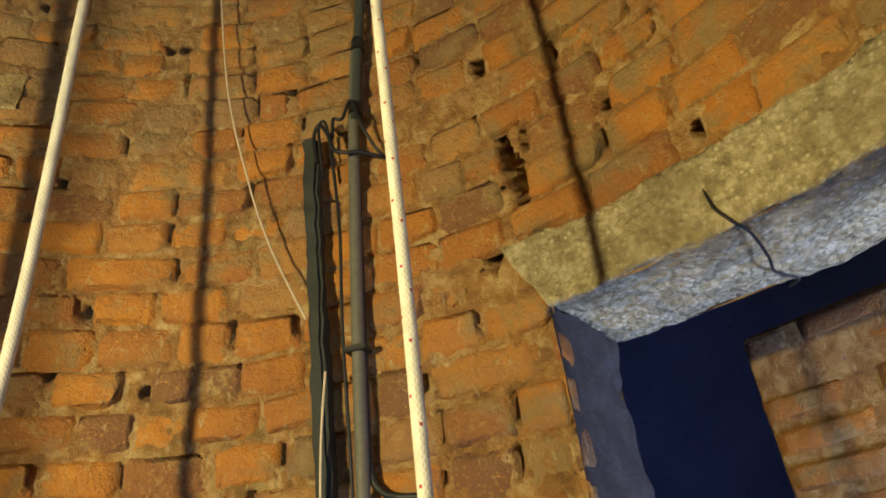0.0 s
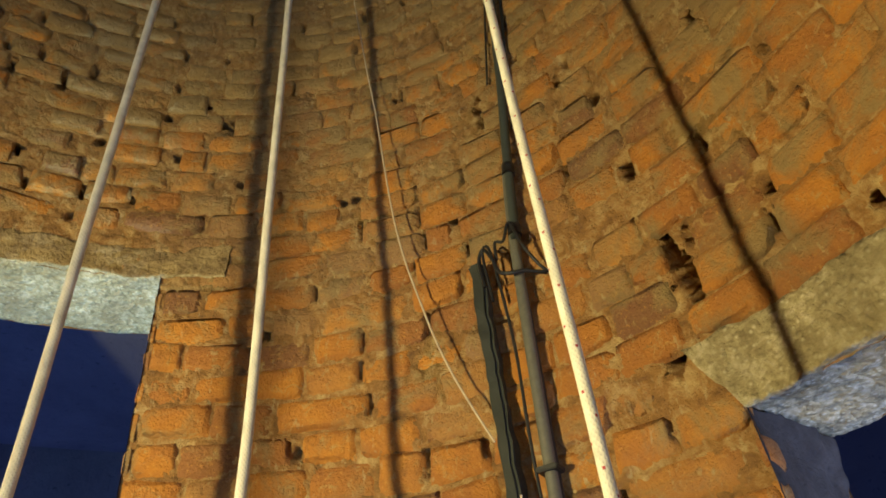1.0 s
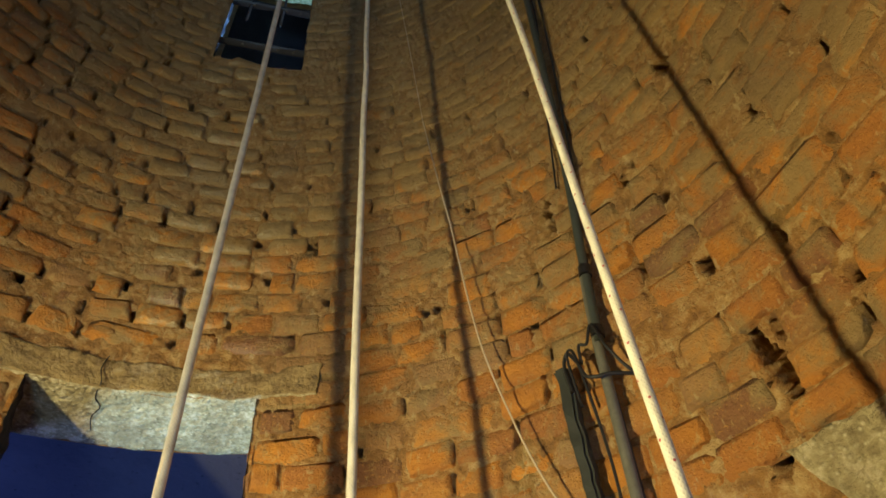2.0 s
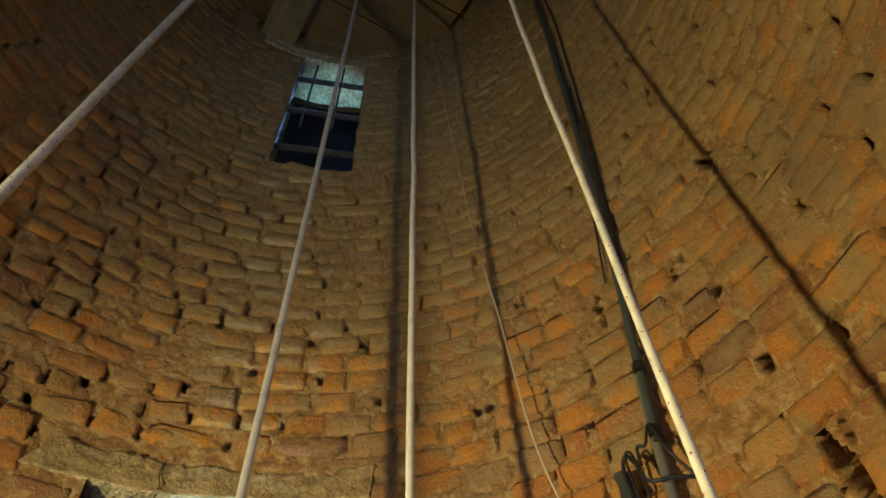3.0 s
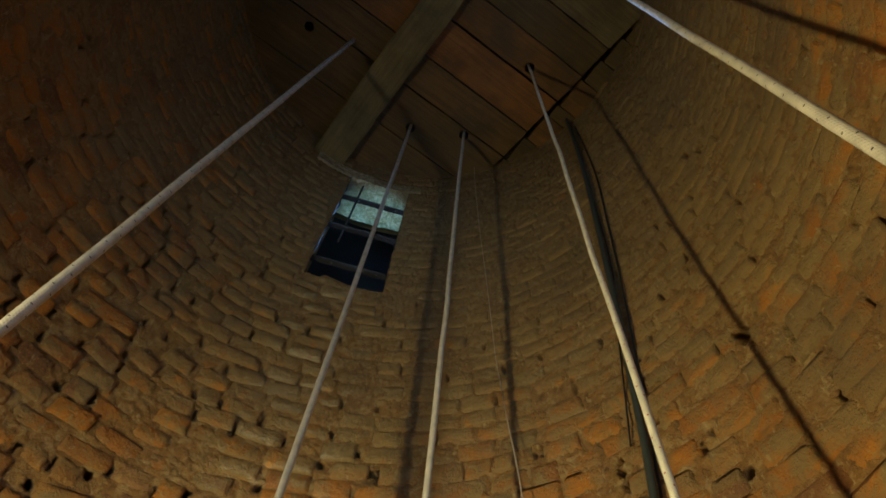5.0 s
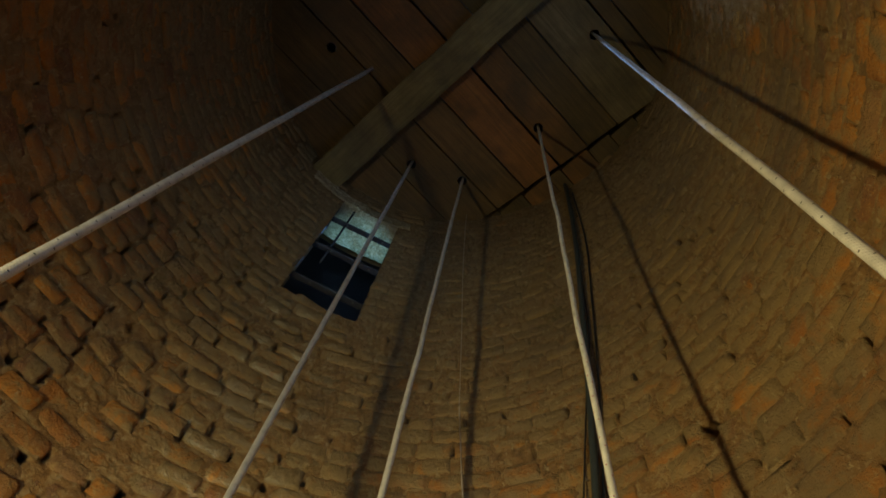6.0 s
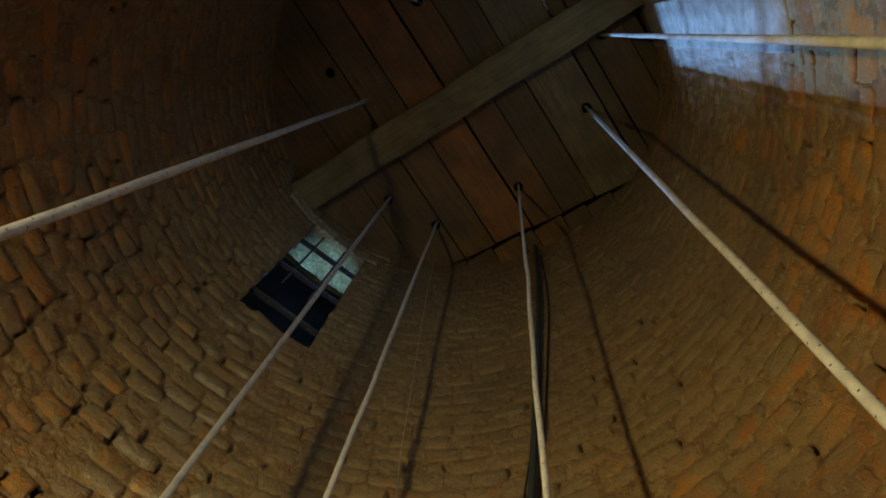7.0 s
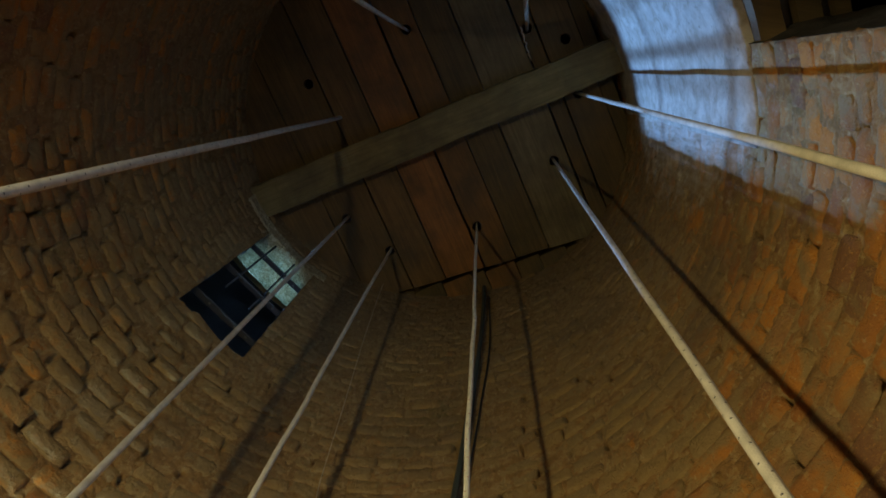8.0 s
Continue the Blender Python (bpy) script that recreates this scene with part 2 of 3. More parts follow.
WIRE_PALE = material("pale_cable", plain_build((0.62, 0.5, 0.34), 0.6))
ROPE_RED = material("rope_with_red_flecks", rope_build((0.80, 0.75, 0.60), (0.40, 0.05, 0.05), 0.028))
ROPE_DARK = material("rope_with_dark_flecks", rope_build((0.62, 0.57, 0.48), (0.05, 0.045, 0.05), 0.024))
ROPE_PLAIN = material("plain_rope", rope_build((0.66, 0.61, 0.50), None, 0.03))


# ---- mesh helpers ----
def mesh_object(name, verts, faces, mat, parent=None, label="", smooth=True):
    me = bpy.data.meshes.new(name)
    me.from_pydata([tuple(v) for v in verts], [], [tuple(f) for f in faces])
    me.materials.append(mat)
    if smooth:
        me.shade_smooth()
    ob = new(name, me)
    if parent is not None:
        ob.parent = parent
    if label:
        ob["label"] = label
    return ob


def part(name, bm, mat, parent=None, label="", smooth=False):
    me = bpy.data.meshes.new(name)
    bmesh.ops.recalc_face_normals(bm, faces=bm.faces)
    bm.to_mesh(me)
    bm.free()
    me.materials.append(mat)
    if smooth:
        me.shade_smooth()
    ob = new(name, me)
    if parent is not None:
        ob.parent = parent
    if label:
        ob["label"] = label
    return ob


def box(size, m, bevel=0.0, bm=None, segs=2):
    """A bevelled box of that size at the pose m, added to bm."""
    b = bmesh.new()
    bmesh.ops.create_cube(b, size=1)
    bmesh.ops.scale(b, vec=size, verts=b.verts)
    if bevel:
        bmesh.ops.bevel(b, geom=list(b.edges), offset=bevel, segments=segs, affect="EDGES")
    b.transform(m)
    if bm is None:
        return b
    tmp = bpy.data.meshes.new("tmp")
    b.to_mesh(tmp)
    b.free()
    bm.from_mesh(tmp)
    bpy.data.meshes.remove(tmp)
    return bm


def roughen(bm, amount, scale, seed=0.0):
    for v in bm.verts:
        v.co += noise.noise_vector(v.co * scale + Vector((seed, seed * 2, seed * 3))) * amount
    return bm


def tube(points, radius, sides=12, cap=True):
    """Vertices, faces and corner UVs (round, metres along) of a tube through the points."""
    pts = [Vector(p) for p in points]
    verts, faces, uvs, run = [], [], [], 0.0
    along = [0.0]
    for a, b in zip(pts, pts[1:]):
        along.append(along[-1] + (b - a).length)
    ref = Vector((1, 0, 0)) if abs((pts[-1] - pts[0]).normalized().x) < 0.9 else Vector((0, 1, 0))
    for i, p in enumerate(pts):
        d = (pts[min(i + 1, len(pts) - 1)] - pts[max(i - 1, 0)]).normalized()
        x = d.cross(ref).normalized()
        y = d.cross(x)
        r = radius(along[i] / along[-1]) if callable(radius) else radius
        for k in range(sides):
            a = 2 * math.pi * k / sides
            verts.append(p + (x * math.cos(a) + y * math.sin(a)) * r)
    for i in range(len(pts) - 1):
        for k in range(sides):
            k2 = (k + 1) % sides
            faces.append((i * sides + k, i * sides + k2, (i + 1) * sides + k2, (i + 1) * sides + k))
            u0, u1 = k / sides, (k + 1) / sides
            uvs += [(u0, along[i]), (u1, along[i]), (u1, along[i + 1]), (u0, along[i + 1])]
    if cap:
        for start in (0, (len(pts) - 1) * sides):
            faces.append(tuple(range(start, start + sides)))
            uvs += [(0, 0)] * sides
    return verts, faces, uvs


def tube_object(name, points, radius, mat, parent=None, label="", sides=12):
    verts, faces, uvs = tube(points, radius, sides)
    ob = mesh_object(name, verts, faces, mat, parent, label)
    layer = ob.data.uv_layers.new(name="UVMap")
    layer.data.foreach_set("uv", [c for uv in uvs for c in uv])
    return ob


# ---- the shaft: plan ----
TOP, CEIL, THICK = 6.35, 5.75, 0.25
COURSE = 0.0775


def wall_r(deg, z):
    """Inner radius of the shaft: it narrows a little upwards and is out of round near the top."""
    d = (deg - 18 + 180) % 360 - 180
    bulge = 0.10 * math.exp(-(d / 38) ** 2) * max(0.0, (z - 3.2) / 2.5) ** 1.5
    return R0 - 0.0106 * (z - 1.55) + bulge


# openings: from and to (degrees round the shaft), bottom, head
OPENINGS = {
    "door_1": (24.0, 59.6, 0.0, 1.965),
    "door_2": (120.0, 146.8, 0.0, 2.59),
    # unseen opening, added so that the cool fill can get in
    "rear_opening": (-78.0, -42.0, 0.0, 1.97),
    "window_1": (121.0, 139.4, 4.24, 5.46),
    "window_2": (-60.0, -23.5, 2.55, 3.645),
}


# hollows where mortar or brick has fallen out: degrees, height, half width
HOLLOWS = (
    (120.8, 3.00, 0.014), (123.3, 3.16, 0.012), (115.3, 3.14, 0.013), (97.9, 2.79, 0.013), (96.2, 2.79, 0.012), (89.7, 3.136, 0.012),
    (83.5, 2.62, 0.015), (66.7, 2.87, 0.015), (61.9, 2.50, 0.018), (64.0, 2.08, 0.021), (50.8, 2.27, 0.012), (44.6, 2.13, 0.012),
    (62.9, 2.74, 0.016), (55.2, 3.10, 0.024), (55.9, 3.125, 0.016), (49.8, 2.72, 0.013), (162.3, 3.04, 0.014), (139.9, 2.93, 0.014), (96.8, 1.956, 0.014),
    (102.9, 2.115, 0.013), (106.9, 2.41, 0.014), (61.2, 2.285, 0.018), (60.6, 2.22, 0.020), (60.1, 2.18, 0.016), (146.9, 4.43, 0.02),
    (105.0, 2.0, 0.013), (112.0, 2.9, 0.013), (131.0, 3.02, 0.013), (152.0, 2.86, 0.014), (157.0, 2.75, 0.013), (78.0, 2.95, 0.012), (71.0, 3.05, 0.012))


# a long ragged gap between bricks: degrees, height, half width, half height, depth
GASH = [(60.95, 2.245, 0.011, 0.060, 0.10), (60.35, 2.195, 0.013, 0.036, 0.09), (61.4, 2.315, 0.006, 0.030, 0.06), (60.0, 2.225, 0.006, 0.034, 0.05)]


def in_opening(deg, z, grow_a=0.0, grow_z=0.0):
    for a0, a1, z0, z1 in OPENINGS.values():
        mid, half = (a0 + a1) / 2, (a1 - a0) / 2
        if abs((deg - mid + 180) % 360 - 180) < half + grow_a and z0 - grow_z < z < z1 + grow_z:
            return True
    return False


def steps(lo, hi, step, marks):
    """Values from lo to hi about a step apart that meet all marks."""
    edges = sorted({lo, hi, *[m for m in marks if lo < m < hi]})
    out = []
    for a, b in zip(edges, edges[1:]):
        n = max(1, round((b - a) / step))
        out += [a + (b - a) * i / n for i in range(n)]
    return out + [hi]


def build_wall():
    """The mortar body of the wall, with its openings cut through."""
    marks = [a for o in OPENINGS.values() for a in (o[0], o[1])]
    angs = steps(-180.0, 40.0, 0.8, marks)[:-1] + steps(40.0, 125.0, 0.25, marks)[:-1] + steps(125.0, 180.0, 0.42, marks)[:-1]
    marks = [z for o in OPENINGS.values() for z in (o[2], o[3])]
    zs = steps(0.0, 1.6, 0.04, marks)[:-1] + steps(1.6, 3.3, 0.0055, marks)[:-1] + steps(3.3, TOP, 0.015, marks)
    na, nz = len(angs), len(zs)
    aa, zz = np.array(angs), np.array(zs)
    sink = np.zeros((nz, na))
    for j, z in enumerate(zs):
        for i, a in enumerate(angs):
            p = polar(R0, a, z)
            side = math.exp(-(((a - 162 + 180) % 360 - 180) / 24) ** 2)
            up = min(1.0, max(0.0, (z - 3.0) / 1.6)) * (1 - 0.5 * side)
            sink[j, i] = 0.0034 - 0.0020 * up + 0.0052 * side - noise.fractal(p * 42, 0.6, 2.0, 4) * (0.0062 + 0.0016 * up) - noise.noise(p * 19) * 0.006 * up - max(-0.3, noise.noise(p * 8)) * 0.0050
    # fallen joints and hollows go in deep, and upwards
    hole = np.zeros((nz, na))
    for ha, hz, hw, hh, deep in [(a, z, r * 0.75, r * 0.9, 0.11) for a, z, r in HOLLOWS] + GASH + SLITS:
        js, ks = np.where(abs(zz - hz) < 2 * hh)[0], np.where(abs(aa - ha) < math.degrees(2 * hw / R0))[0]
        if len(js) and len(ks):
            d2 = ((zz[js, None] - hz) / hh) ** 2 + (np.radians(aa[None, ks] - ha) * R0 / hw) ** 2
            # ragged outline
            d2 *= np.array([[1 + 1.1 * noise.noise(polar(R0, aa[k], zz[j]) * 70) for k in ks] for j in js])
            hole[np.ix_(js, ks)] += deep * np.exp(-np.maximum(d2, 0) ** 3)
    hole = np.minimum(hole, 0.12)
    verts = [polar(wall_r(a, z) + sink[j, i] + hole[j, i], a, z + 0.7 * hole[j, i]) for j, z in enumerate(zs) for i, a in enumerate(angs)]
    inner = len(verts)
    for z in (zs[0], zs[-1]):
        for a in angs:
            verts.append(polar(R0 + THICK, a, z))
    faces = []
    solid = np.zeros((nz - 1, na), bool)
    for j in range(nz - 1):
        zc = (zs[j] + zs[j + 1]) / 2
        for i in range(na):
            ac = angs[i] + ((angs[(i + 1) % na] - angs[i]) % 360) / 2
            solid[j, i] = not in_opening(ac, zc)
            if solid[j, i]:
                i2 = (i + 1) % na
                faces.append((j * na + i, (j + 1) * na + i, (j + 1) * na + i2, j * na + i2))
    # outer skin, coarse in height, with the same openings
    oz = sorted({zs[0], zs[-1], *[z for o in OPENINGS.values() for z in (o[2], o[3])]})
    base = len(verts)
    for z in oz:
        for a in angs:
            verts.append(polar(R0 + THICK, a, z))
    for j in range(len(oz) - 1):
        zc = (oz[j] + oz[j + 1]) / 2
        for i in range(na):
            i2 = (i + 1) % na
            ac = angs[i] + ((angs[i2] - angs[i]) % 360) / 2
            if not in_opening(ac, zc):
                faces.append((base + j * na + i, base + j * na + i2, base + (j + 1) * na + i2, base + (j + 1) * na + i))
    return mesh_object("wall_inner", verts, faces, MORTAR)


def reveal_panel(name, verts_fn, nu, nv, mat, parent, label=""):
    verts = [verts_fn(i / nu, j / nv) for j in range(nv + 1) for i in range(nu + 1)]
    faces = [(j * (nu + 1) + i, j * (nu + 1) + i + 1, (j + 1) * (nu + 1) + i + 1, (j + 1) * (nu + 1) + i) for j in range(nv) for i in range(nu)]
    return mesh_object(name, verts, faces, mat, parent, label)


def rough_at(p, amount=0.006):
    return p + noise.noise_vector(p * 9) * amount + noise.noise_vector(p * 30) * amount * 0.45



# ---- lintels ----
def lintel(name, a0, a1, z0, z1, label, mat=CONCRETE, proud=0.006, broken=0.0, front=None):
    """A cast lintel bent with the wall, through its whole thickness."""
    na, nr, nz = 120, 28, 16
    verts, faces = [], []
    ring = [(i / nr, 0.0) for i in range(nr)] + [(1.0, j / nz) for j in range(nz)] + [(1 - i / nr, 1.0) for i in range(nr)] + [(0.0, 1 - j / nz) for j in range(nz)]
    for i in range(na + 1):
        a = a0 + (a1 - a0) * i / na
        for u, v in ring:
            z = z0 + (z1 - z0) * v
            a = a0 + (a1 - a0) * i / na - broken * (1 - v) * (i / na) ** 6
            p = polar(wall_r(a, z) - proud + u * (THICK + proud + 0.012), a, z)
            amt = 0.015 if v > 0.9 and u < 0.1 else 0.008
            verts.append(rough_at(p, amt) + noise.noise_vector(p * 75) * 0.0028)
    n = len(ring)
    for i in range(na):
        for k in range(n):
            faces.append((i * n + k, i * n + (k + 1) % n, (i + 1) * n + (k + 1) % n, (i + 1) * n + k))
    faces += [tuple(range(n)), tuple(range(na * n, na * n + n))]
    ob = mesh_object(name, verts, faces, mat)
    if front:
        # the face towards the room carries another skin
        ob.data.materials.append(front)
        for f in ob.data.polygons:
            if f.index < na * n and f.index % n >= 2 * nr + nz:
                f.material_index = 1
    return tagged(ob, label, "lintel", kind="structure")


LINTELS = {
    "lintel_1": (20.0, 63.0, 1.965, 2.085),
    "lintel_2": (112.5, 152.0, 2.59, 2.675),
    "lintel_3": (-82.0, -38.0, 1.97, 2.08),
    "lintel_4": (117.5, 151.5, 5.46, 5.56),
    "lintel_5": (-64.0, -21.0, 3.585, 3.636),
    "plaster_coat": (-64.0, -8.5, 3.64, 5.73),
}
lintel("lintel_1", *LINTELS["lintel_1"], "thick rough concrete lintel over a doorway, yellowed", broken=3.6)
lintel("lintel_2", *LINTELS["lintel_2"], "rough concrete lintel with a crack and a brown dirty face", broken=-2.5, front=DIRTY)
lintel("lintel_3", *LINTELS["lintel_3"], "rough concrete lintel over the entrance")
lintel("lintel_4", *LINTELS["lintel_4"], "rough concrete head over a barred window")
lintel("plaster_coat", *LINTELS["plaster_coat"], "thick whitewashed plaster above the boarded opening", WHITEWASH, 0.008)["category"] = "wall"


def in_lintel(deg, z):
    for a0, a1, z0, z1 in LINTELS.values():
        if abs((deg - (a0 + a1) / 2 + 180) % 360 - 180) < (a1 - a0) / 2 - 1.0 and z0 - 0.02 < z < z1 + 0.012:
            return True
    return False


# ---- floor, passage round the shaft, roof ----
def disc(name, r0, r1, z, h, mat, label, segs=96):
    verts, faces = [], []
    for r, zz in ((r0, z), (r1, z), (r1, z - h), (r0, z - h)):
        verts += [polar(r, 360 * i / segs, zz) for i in range(segs)]
    for k in range(4):
        for i in range(segs):
            j = (i + 1) % segs
            faces.append((k * segs + i, k * segs + j, ((k + 1) % 4) * segs + j, ((k + 1) % 4) * segs + i))
    return tagged(mesh_object(name, verts, faces, mat, smooth=False), label, "floor", kind="structure")


disc("floor", 0.001, 3.0, 0.0, 0.2, FLOOR, "worn grey cement floor")
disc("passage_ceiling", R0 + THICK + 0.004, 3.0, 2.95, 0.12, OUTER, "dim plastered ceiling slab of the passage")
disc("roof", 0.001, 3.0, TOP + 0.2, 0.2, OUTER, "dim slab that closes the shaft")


def outer_wall():
    verts, faces, segs = [], [], 120
    for r, z in ((2.75, 0.0), (2.75, TOP), (2.95, TOP), (2.95, 0.0)):
        verts += [polar(r, 360 * i / segs, z) for i in range(segs)]
    for k in range(4):
        for i in range(segs):
            j = (i + 1) % segs
            faces.append((k * segs + i, k * segs + j, ((k + 1) % 4) * segs + j, ((k + 1) % 4) * segs + i))
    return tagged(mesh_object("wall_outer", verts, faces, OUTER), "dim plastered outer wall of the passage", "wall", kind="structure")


outer_wall()


# ---- brick pieces ----
def brick_shape(seed):
    """A worn brick face, one unit wide and high, with rounded uneven edges; y points out of the room."""
    rng = random.Random(seed)
    us, vs = (-1, -0.91, -0.72, 0.72, 0.91, 1), (-1, -0.84, -0.55, 0.55, 0.84, 1)
    verts, faces = [], []
    corner = [rng.choice((0.0, 0.04, 0.08, 0.16, 0.3)) for _ in range(4)]
    tilt = rng.uniform(-0.002, 0.002), rng.uniform(-0.002, 0.002)
    bow = [rng.uniform(-0.07, 0.05) for _ in range(4)]
    for j, v in enumerate(vs):
        for i, u in enumerate(us):
            rim = i in (0, 5) or j in (0, 5)
            ring = i in (1, 4) or j in (1, 4)
            c = corner[(u > 0) + 2 * (v > 0)] * (abs(u) * abs(v)) ** 3
            x = u * (1 - c * 0.6) + bow[u > 0] * (1 - v * v) * abs(u) + rng.uniform(-0.032, 0.032)
            z = v * (1 - c * 1.3) + bow[2 + (v > 0)] * 1.6 * (1 - u * u) * abs(v) + rng.uniform(-0.085, 0.085)
            depth = 0.012 if rim else tilt[0] * u + tilt[1] * v + (rng.uniform(0.001, 0.0065) if ring else rng.uniform(-0.0025, 0.0015))
            verts.append((x * 0.5, depth, z * 0.5))
    for j in range(5):
        for i in range(5):
            a = j * 6 + i
            faces.append((a, a + 1, a + 7, a + 6))
    return np.array(verts), faces


SHAPES = [brick_shape(s) for s in range(28)]
BRICK_MESHES = []
for sv, sf in SHAPES:
    me = bpy.data.meshes.new("brick")
    me.from_pydata([tuple(v) for v in sv], [], sf)
    me.materials.append(BRICK)
    me.shade_smooth()
    BRICK_MESHES.append(me)


SLITS = []


def lay_bricks():
    """Where each brick of the shaft lies: middle angle, height, width, course height, proudness, twist, shape."""
    rng = random.Random(11)
    out = []
    n = int(TOP / COURSE)
    for c in range(n):
        z = (c + 0.5) * COURSE
        lap = rng.uniform(0, 6)
        a = -180 + lap
        end = a + 360
        while a < end - 2:
            r = rng.random()
            w = 0.122 if r < 0.70 else 0.215 if r < 0.79 else 0.15 if r < 0.93 else 0.085
            w *= rng.uniform(0.92, 1.08)
            joint = 0.0035 * rng.uniform(0.0, 2.2)
            rad = wall_r(a, z)
            lo, hi = a, a + math.degrees(w / rad)
            a = hi + math.degrees(joint / rad)
            # cut to the openings' sides
            for o0, o1, z0, z1 in OPENINGS.values():
                if z0 - 0.03 < z < z1 + 0.02:
                    for turn in (-360, 0, 360):
                        p, q = o0 + turn, o1 + turn
                        if lo < p < hi:
                            hi = p + rng.uniform(-0.9, 0.15)
                        elif lo < q < hi:
                            lo = q + rng.uniform(-0.15, 0.9)
            for ha, hz, hr in HOLLOWS:
                if lo - 0.5 < ha < hi + 0.5 and abs(z - hz) < COURSE * 0.5 + hr * 0.5:
                    half = math.degrees(0.6 * hr / rad)
                    if ha - lo < hi - ha:
                        lo = max(lo, ha + half)
                    else:
                        hi = min(hi, ha - half)
            side = math.exp(-(((hi - 162 + 180) % 360 - 180) / 26) ** 2)
            if rng.random() < 0.22 + 0.35 * side and 1.55 < z < 4.2 and not in_lintel(hi, z) and not in_opening(hi, z, 1.5):
                hi -= 0.2
                SLITS.append((hi + 0.25, z + rng.uniform(-0.008, 0.008), 0.0062 * rng.uniform(0.8, 1.4), 0.024 * rng.uniform(0.5, 1.1), 0.05))
            width = radians(hi - lo) * rad
            mid = (lo + hi) / 2
            if width < 0.035 or in_opening(mid, z) or in_lintel(mid, z) or in_lintel(lo, z) and in_lintel(hi, z):
                continue
            if rng.random() < 0.008:
                continue
            # the brickwork gets rougher up the side away from the doors
            side = math.exp(-(((mid - 160 + 180) % 360 - 180) / 32) ** 2)
            proud = rng.gauss(0.0, 0.0026 + 0.0040 * side)
            up = min(1.0, max(0.0, (z - 2.9) / 1.3)) * (1 - 0.8 * side)
            proud -= 0.0032 * up * rng.uniform(-0.3, 1.9)
            squash = 1 - 0.20 * side * rng.random()
            high = (COURSE - 0.0005) * rng.uniform(0.90, 1.03) * squash
            wave = 0.010 * math.sin(radians(mid * 3 + 40)) + 0.004 * noise.noise(Vector((mid * 0.1, c, 0)))
            out.append((mid, z + wave + rng.gauss(0, 0.002), (width + 0.004) * squash, high * 1.05, proud, rng.gauss(0, 1.6 + 2.2 * side), rng.gauss(0, 1.2 + 1.5 * side), rng.randrange(28)))
    return out


def brick_pose(b):
    mid, z, w, h, proud, lean, yaw, k = b
    m = Matrix.Translation(polar(wall_r(mid, z) - 0.0035 - proud, mid, z)) @ pose(0, 0, 0, 0, lean, mid - 90 + yaw)
    return m @ Matrix.Diagonal((w, 1, h, 1))


def near(b):
    return 47 < b[0] < 141 and 1.62 < b[1] < 2.98


BRICK_LIST = lay_bricks()
wall = tagged(build_wall(), "round shaft wall of old orange brick in crumbling lime mortar", "wall", kind="structure")
for key, (a0, a1, z0, z1) in OPENINGS.items():
    for side, a in (("reveal", a0), ("reveal", a1)):
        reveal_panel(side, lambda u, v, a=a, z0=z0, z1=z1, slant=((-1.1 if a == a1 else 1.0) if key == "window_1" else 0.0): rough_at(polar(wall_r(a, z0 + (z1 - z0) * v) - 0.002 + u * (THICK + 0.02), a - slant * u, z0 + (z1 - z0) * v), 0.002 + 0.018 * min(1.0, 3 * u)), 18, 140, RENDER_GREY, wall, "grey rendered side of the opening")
    if z0 > 0:
        reveal_panel("sill", lambda u, v, a0=a0, a1=a1, z0=z0: rough_at(polar(wall_r(a0, z0) + 0.004 + u * THICK, a0 + (a1 - a0) * v, z0), 0.004), 8, 40, CONCRETE, wall, "rough cement window sill")



def jamb_bricks():
    """Brick ends that show at the front of each doorway's sides, before the grey render begins."""
    rng = random.Random(8)
    for key in ("door_1", "door_2"):
        a0, a1, z0, z1 = OPENINGS[key]
        for a, turn in ((a0, 180), (a1, 0)):
            for c in range(18, int(z1 / COURSE)):
                z = (c + 0.5) * COURSE
                if rng.random() < 0.12 or z > z1 - 0.05:
                    continue
                w = rng.uniform(0.025, 0.05)
                side = 1 if turn else -1
                o = new("brick", BRICK_MESHES[rng.randrange(28)])
                o.parent = wall
                m = Matrix.Translation(polar(wall_r(a, z) + w * 0.5, a + side * 0.1, z))
                o.matrix_local = m @ pose(0, 0, 0, 0, rng.gauss(0, 3), a + turn) @ Matrix.Diagonal((w, 1, COURSE * rng.uniform(0.8, 1.0), 1))


jamb_bricks()


# ---- boarded platform overhead ----
BEAM_TURN = -29.4
bu, bv = Vector((math.cos(radians(BEAM_TURN)), math.sin(radians(BEAM_TURN)), 0)), Vector((-math.sin(radians(BEAM_TURN)), math.cos(radians(BEAM_TURN)), 0))
HOLES = {"A": (0.361, 0.608), "B": (-0.165, 0.829), "C": (-0.452, 0.654), "D": (-0.530, 0.038), "E": (0.776, 0.157),
         "F": (0.863, -0.248), "G": (0.516, -0.583), "H": (-0.179, -0.505), "spare": (-0.735, -0.138), "spare2": (0.743, -0.544)}


def cut_line(u):
    """Where the boards were sawn off, short of the wall."""
    return 0.972 + 0.1 * u


